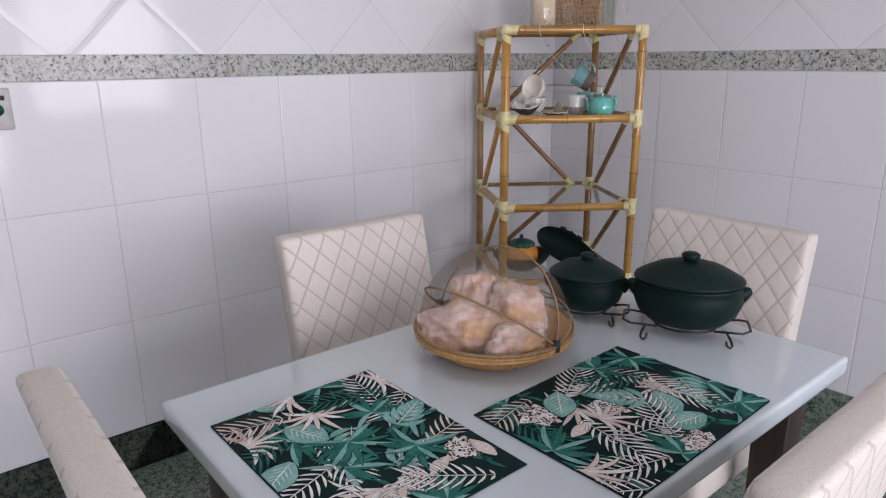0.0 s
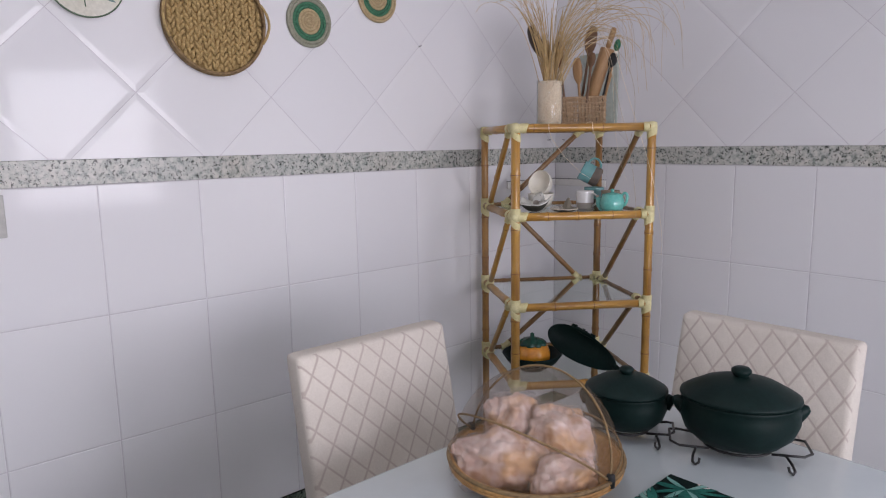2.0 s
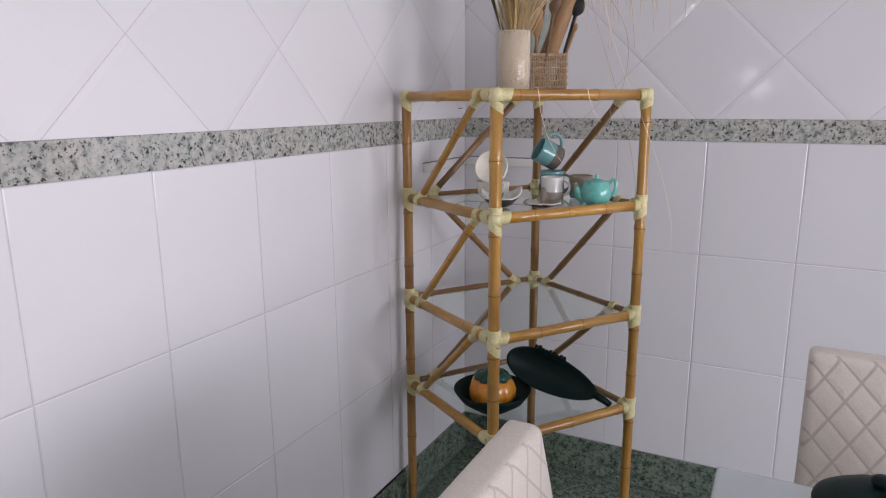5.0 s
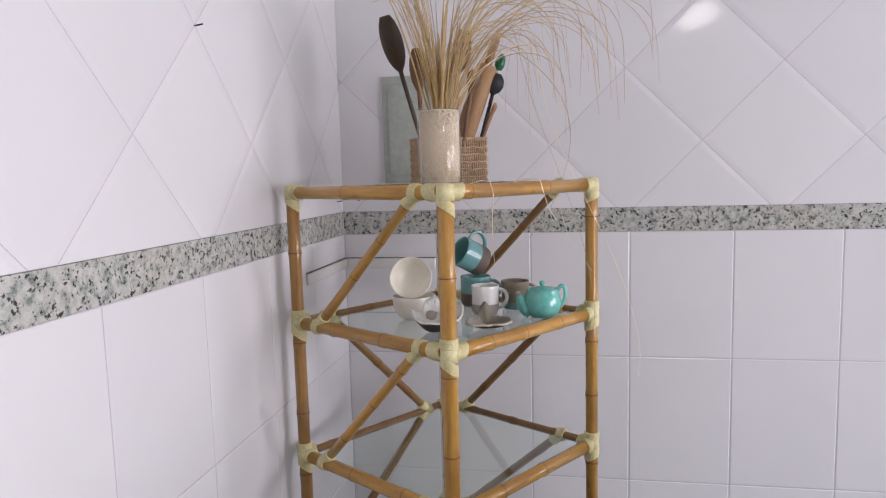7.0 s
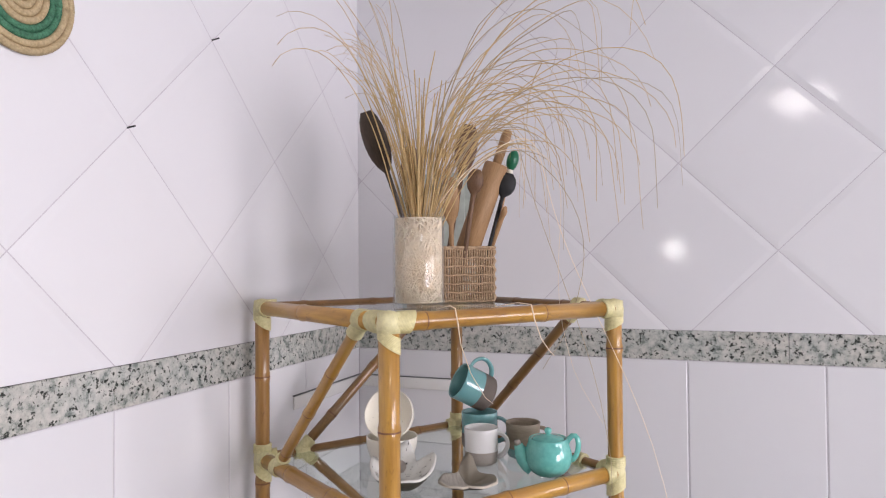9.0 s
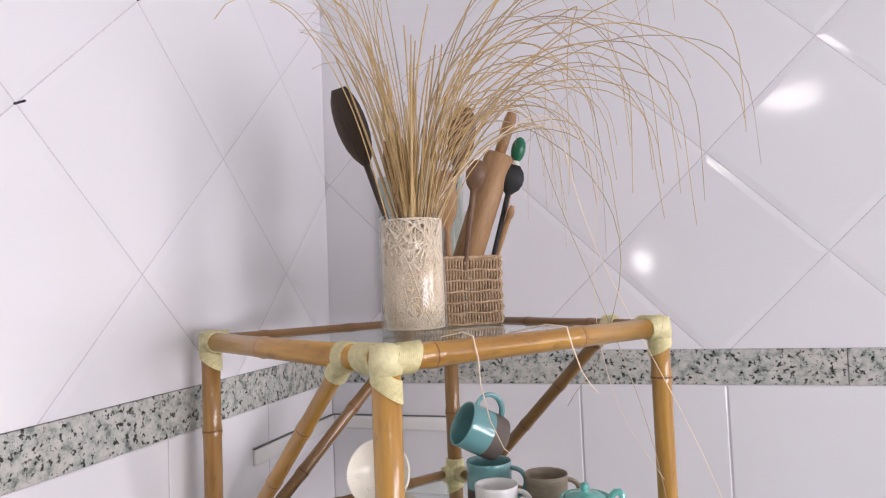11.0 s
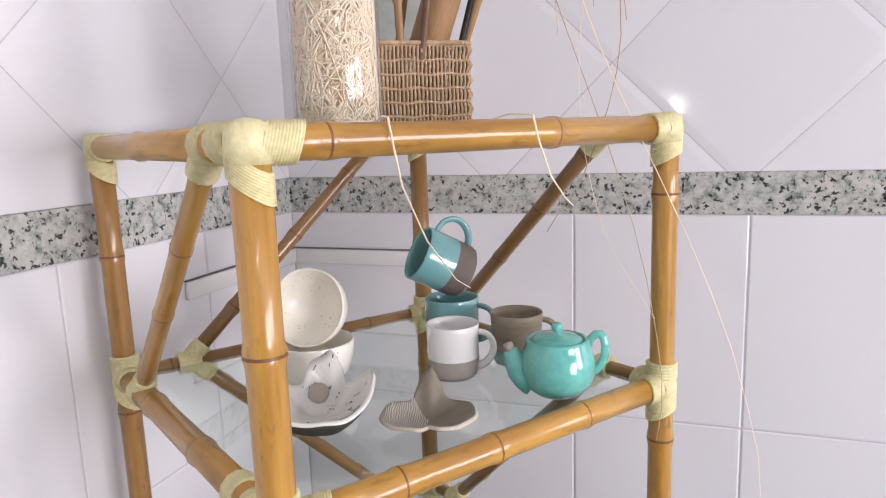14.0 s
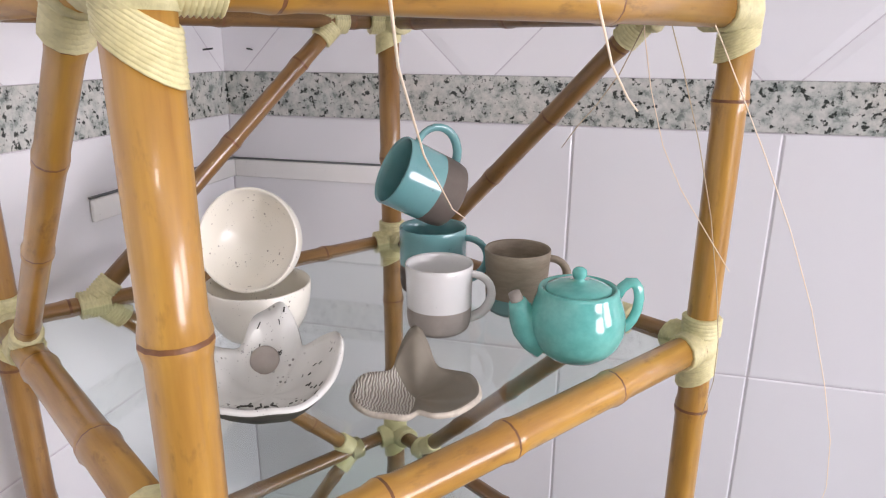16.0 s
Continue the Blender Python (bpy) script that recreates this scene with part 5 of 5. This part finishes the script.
for k in range(340):
    t = k / 339
    y = 0.0 - 0.028 * t * 2 if t < 0.5 else -0.028 * 1.0 - 0.004 * (t - 0.5) * 2
    z = -0.105 - 0.215 * math.sin(math.pi * t) ** 0.8 if t < 0.5 else -0.07 - 0.25 * math.sin(math.pi * t) ** 0.8
    c = 0.008
    pts.append((0.026 + c * math.cos(k * 0.72), y + c * math.sin(k * 0.72), z))
part("coiled_cord", tube(pts, 0.0016, 4), WHITEPLASTIC, ic, "white coiled cord")
wp = thing("wall_plate_socket", pose(0, -2.358, 1.257), "grey rectangular wall plate with a round green opening", "socket")
part("plate", box(0.001, 0.011, -0.037, 0.037, -0.058, 0.058, 0.004, 2), PLASTIC, wp)
bm = revolve([(0, 0), (0.017, 0), (0.0165, 0.0022), (0, 0.0018)], 24)
bmesh.ops.rotate(bm, matrix=Matrix.Rotation(radians(90), 3, "Y"), verts=bm.verts[:])
part("green_disc", bm, DARKGREEN, wp, "dark green round insert", pose(0.0112, 0.0, -0.002))
part("small_window", box(0.0112, 0.0125, 0.012, 0.022, 0.024, 0.038, 0.0015, 1), BLACK, wp, "small black window")
for z in (-0.032, 0.026):
    part("screw", revolve([(0, 0), (0.003, 0), (0.0025, 0.0012), (0, 0.0014)], 10), PLASTIC, wp, "", pose(0.0112, -0.003, z, 0, 90, 0))
part("grey_cover", box(0.001, 0.016, -2.357, -2.250, 1.855, 1.974, 0.005), PLASTIC, None, "plain grey box cover on the tiled wall", None, "cover")
for y, z in ((-0.860, 1.815), (-0.640, 2.037), (-0.058, 1.440)):
    part("wall_nail", tube([(0.0, y, z), (0.018, y, z + 0.002)], 0.0016, 6), IRON, None, "small dark nail in a tile joint", None, "nail", "nails in the tiled wall")

part("wall_nail", tube([(0.056, 0.0, 1.440), (0.056, -0.016, 1.442)], 0.0016, 6), IRON, None, "small dark nail in a tile joint", None, "nail", "nails in the tiled wall")

# ---- lamps ----
LAMPON = emit_mat("lamp_glass", (1.0, 0.95, 0.93), 14.0)
lamp = thing("ceiling_lamp", pose(1.45, -2.00, CEIL), "round white glass ceiling lamp, switched on", "lamp")
part("base_plate", revolve([(0, 0), (0.15, 0), (0.15, -0.02), (0, -0.02)], 32), WHITEPLASTIC, lamp)
part("glass_dome", revolve([(0.14, -0.021)] + [(0.14 * math.cos(math.pi / 2 * k / 8), -0.021 - 0.09 * math.sin(math.pi / 2 * k / 8)) for k in range(1, 8)] + [(0, -0.111)], 32, False), LAMPON, lamp, "glowing white glass dome")
# unseen lamp added on the south wall; its reflection stands in for a torch's glint
TORCH_GLINT = emit_mat("spot_glass", (1.0, 0.97, 0.95), 70.0)
lamp = thing("wall_lamp", pose(0.72, SOUTH, 1.70, -90, 0, 0), "small round wall lamp, switched on", "lamp")
part("base_plate", revolve([(0, 0), (0.08, 0), (0.08, 0.02), (0, 0.02)], 28), WHITEPLASTIC, lamp)
part("glass_globe", revolve([(0.065, 0.021)] + [(0.065 * math.cos(math.pi / 2 * k / 8), 0.021 + 0.05 * math.sin(math.pi / 2 * k / 8)) for k in range(1, 8)] + [(0, 0.071)], 28, False), TORCH_GLINT, lamp, "glowing white glass globe")

# ---- tiles, granite slabs ----
G = 0.0020
WEST = Matrix(((0, 0, 1, 0), (1, 0, 0, 0), (0, 1, 0, 0), (0, 0, 0, 1)))
NORTH = Matrix(((1, 0, 0, 0), (0, 0, -1, 0), (0, 1, 0, 0), (0, 0, 0, 1)))


def lay(wall, frame_m, u0, u1, first, node_u, node_v, band_cut):
    """Tiles on one wall: upright ones below the band, slanted ones above it. u runs along the wall, v up."""
    cache = {}

    def piece(name, base, top, material, low=-0.006, high=0.0):
        cu = sum(p[0] for p in base) / len(base)
        cv = sum(p[1] for p in base) / len(base)
        key = (name, tuple((round(p[0] - cu, 4), round(p[1] - cv, 4)) for p in base))
        if key not in cache:
            cache[key] = mesh_of(name, plate_poly([(p[0] - cu, p[1] - cv) for p in base], [(p[0] - cu, p[1] - cv) for p in top], low, high), material)
        ob = new(name, cache[key])
        ob.parent = wall
        ob.matrix_basis = frame_m @ Matrix.Translation((cu, cv, 0))

    edges = [u0]
    k = first
    while k < u1 - 0.02:
        if k > u0 + 0.02:
            edges.append(k)
        k += 0.3
    edges.append(u1)
    for a, b in zip(edges, edges[1:]):
        for lo, hi in zip(ROWS_Z, ROWS_Z[1:]):
            base = [(a + G / 2, lo + G / 2), (b - G / 2, lo + G / 2), (b - G / 2, hi - G / 2), (a + G / 2, hi - G / 2)]
            top = [(a + G / 2 + 0.0025, lo + G / 2 + 0.0025), (b - G / 2 - 0.0025, lo + G / 2 + 0.0025), (b - G / 2 - 0.0025, hi - G / 2 - 0.0025), (a + G / 2 + 0.0025, hi - G / 2 - 0.0025)]
            piece("tile", base, top, TILE)
    half = 0.2195
    for i in range(-40, 60):
        for j in range(-2, 8):
            cu, cv = node_u + half * i, node_v + half * j
            if (i + j) % 2 == 0 or cu < u0 - half or cu > u1 + half:
                continue
            h1, h2 = half - G * 0.75, half - G * 0.75 - 0.020
            base = clip([(cu + h1, cv), (cu, cv + h1), (cu - h1, cv), (cu, cv - h1)], u0 + 0.0002, u1 - 0.0002, BAND1 + 0.001, CEIL - 0.001)
            top = clip([(cu + h2, cv), (cu, cv + h2), (cu - h2, cv), (cu, cv - h2)], u0 + 0.0002, u1 - 0.0002, BAND1 + 0.001, CEIL - 0.001)
            if base and area_of(base) > 0.0008:
                if not top or area_of(top) < 0.0002:
                    top = base
                piece("tile", base, top, TILE, -0.0062, 0.0)
    cuts = [u0] + [c for c in band_cut if u0 < c < u1] + [u1]
    for a, b in zip(cuts, cuts[1:]):
        for name, lo, hi, material, out in (("granite_slab", BAND0 + 0.001, BAND1, GRANITE, 0.003), ("skirting_slab", 0.001, ROWS_Z[0] - 0.001, GRANITE_FLOOR, 0.008)):
            base = [(a + 0.0006, lo), (b - 0.0006, lo), (b - 0.0006, hi), (a + 0.0006, hi)]
            top = [(a + 0.0016, lo + 0.001), (b - 0.0016, lo + 0.001), (b - 0.0016, hi - 0.001), (a + 0.0016, hi - 0.001)]
            piece(name, base, top, material, -0.004, out)


lay(wall_west, WEST, SOUTH, 0.002, -1.186 - 0.3 * 17, -1.516, 1.597, [-1.672 - 1.15 * k for k in range(-1, 5)])
lay(wall_north, NORTH, 0.0003, EAST, 0.003, 0.670, 1.598, [1.127 + 1.15 * k for k in range(3)])
slab = {}
for i in range(10):
    for j in range(17):
        x0, y0 = 0.009 + i * 0.4, -0.009 - (j + 1) * 0.4
        x1, y1 = min(x0 + 0.4, EAST), y0 + 0.4
        y0 = max(y0, SOUTH)
        key = (round(x1 - x0, 3), round(y1 - y0, 3))
        if min(key) < 0.02:
            continue
        if key not in slab:
            w, h = key[0] / 2 - 0.0008, key[1] / 2 - 0.0008
            slab[key] = mesh_of("floor_slab", plate_poly([(-w, -h), (w, -h), (w, h), (-w, h)], [(-w + 0.001, -h + 0.001), (w - 0.001, -h + 0.001), (w - 0.001, h - 0.001), (-w + 0.001, h - 0.001)], -0.0055, 0.0), GRANITE_FLOOR)
        ob = new("floor_slab", slab[key])
        ob.parent = floor
        ob.matrix_basis = pose((x0 + x1) / 2, (y0 + y1) / 2, 0)
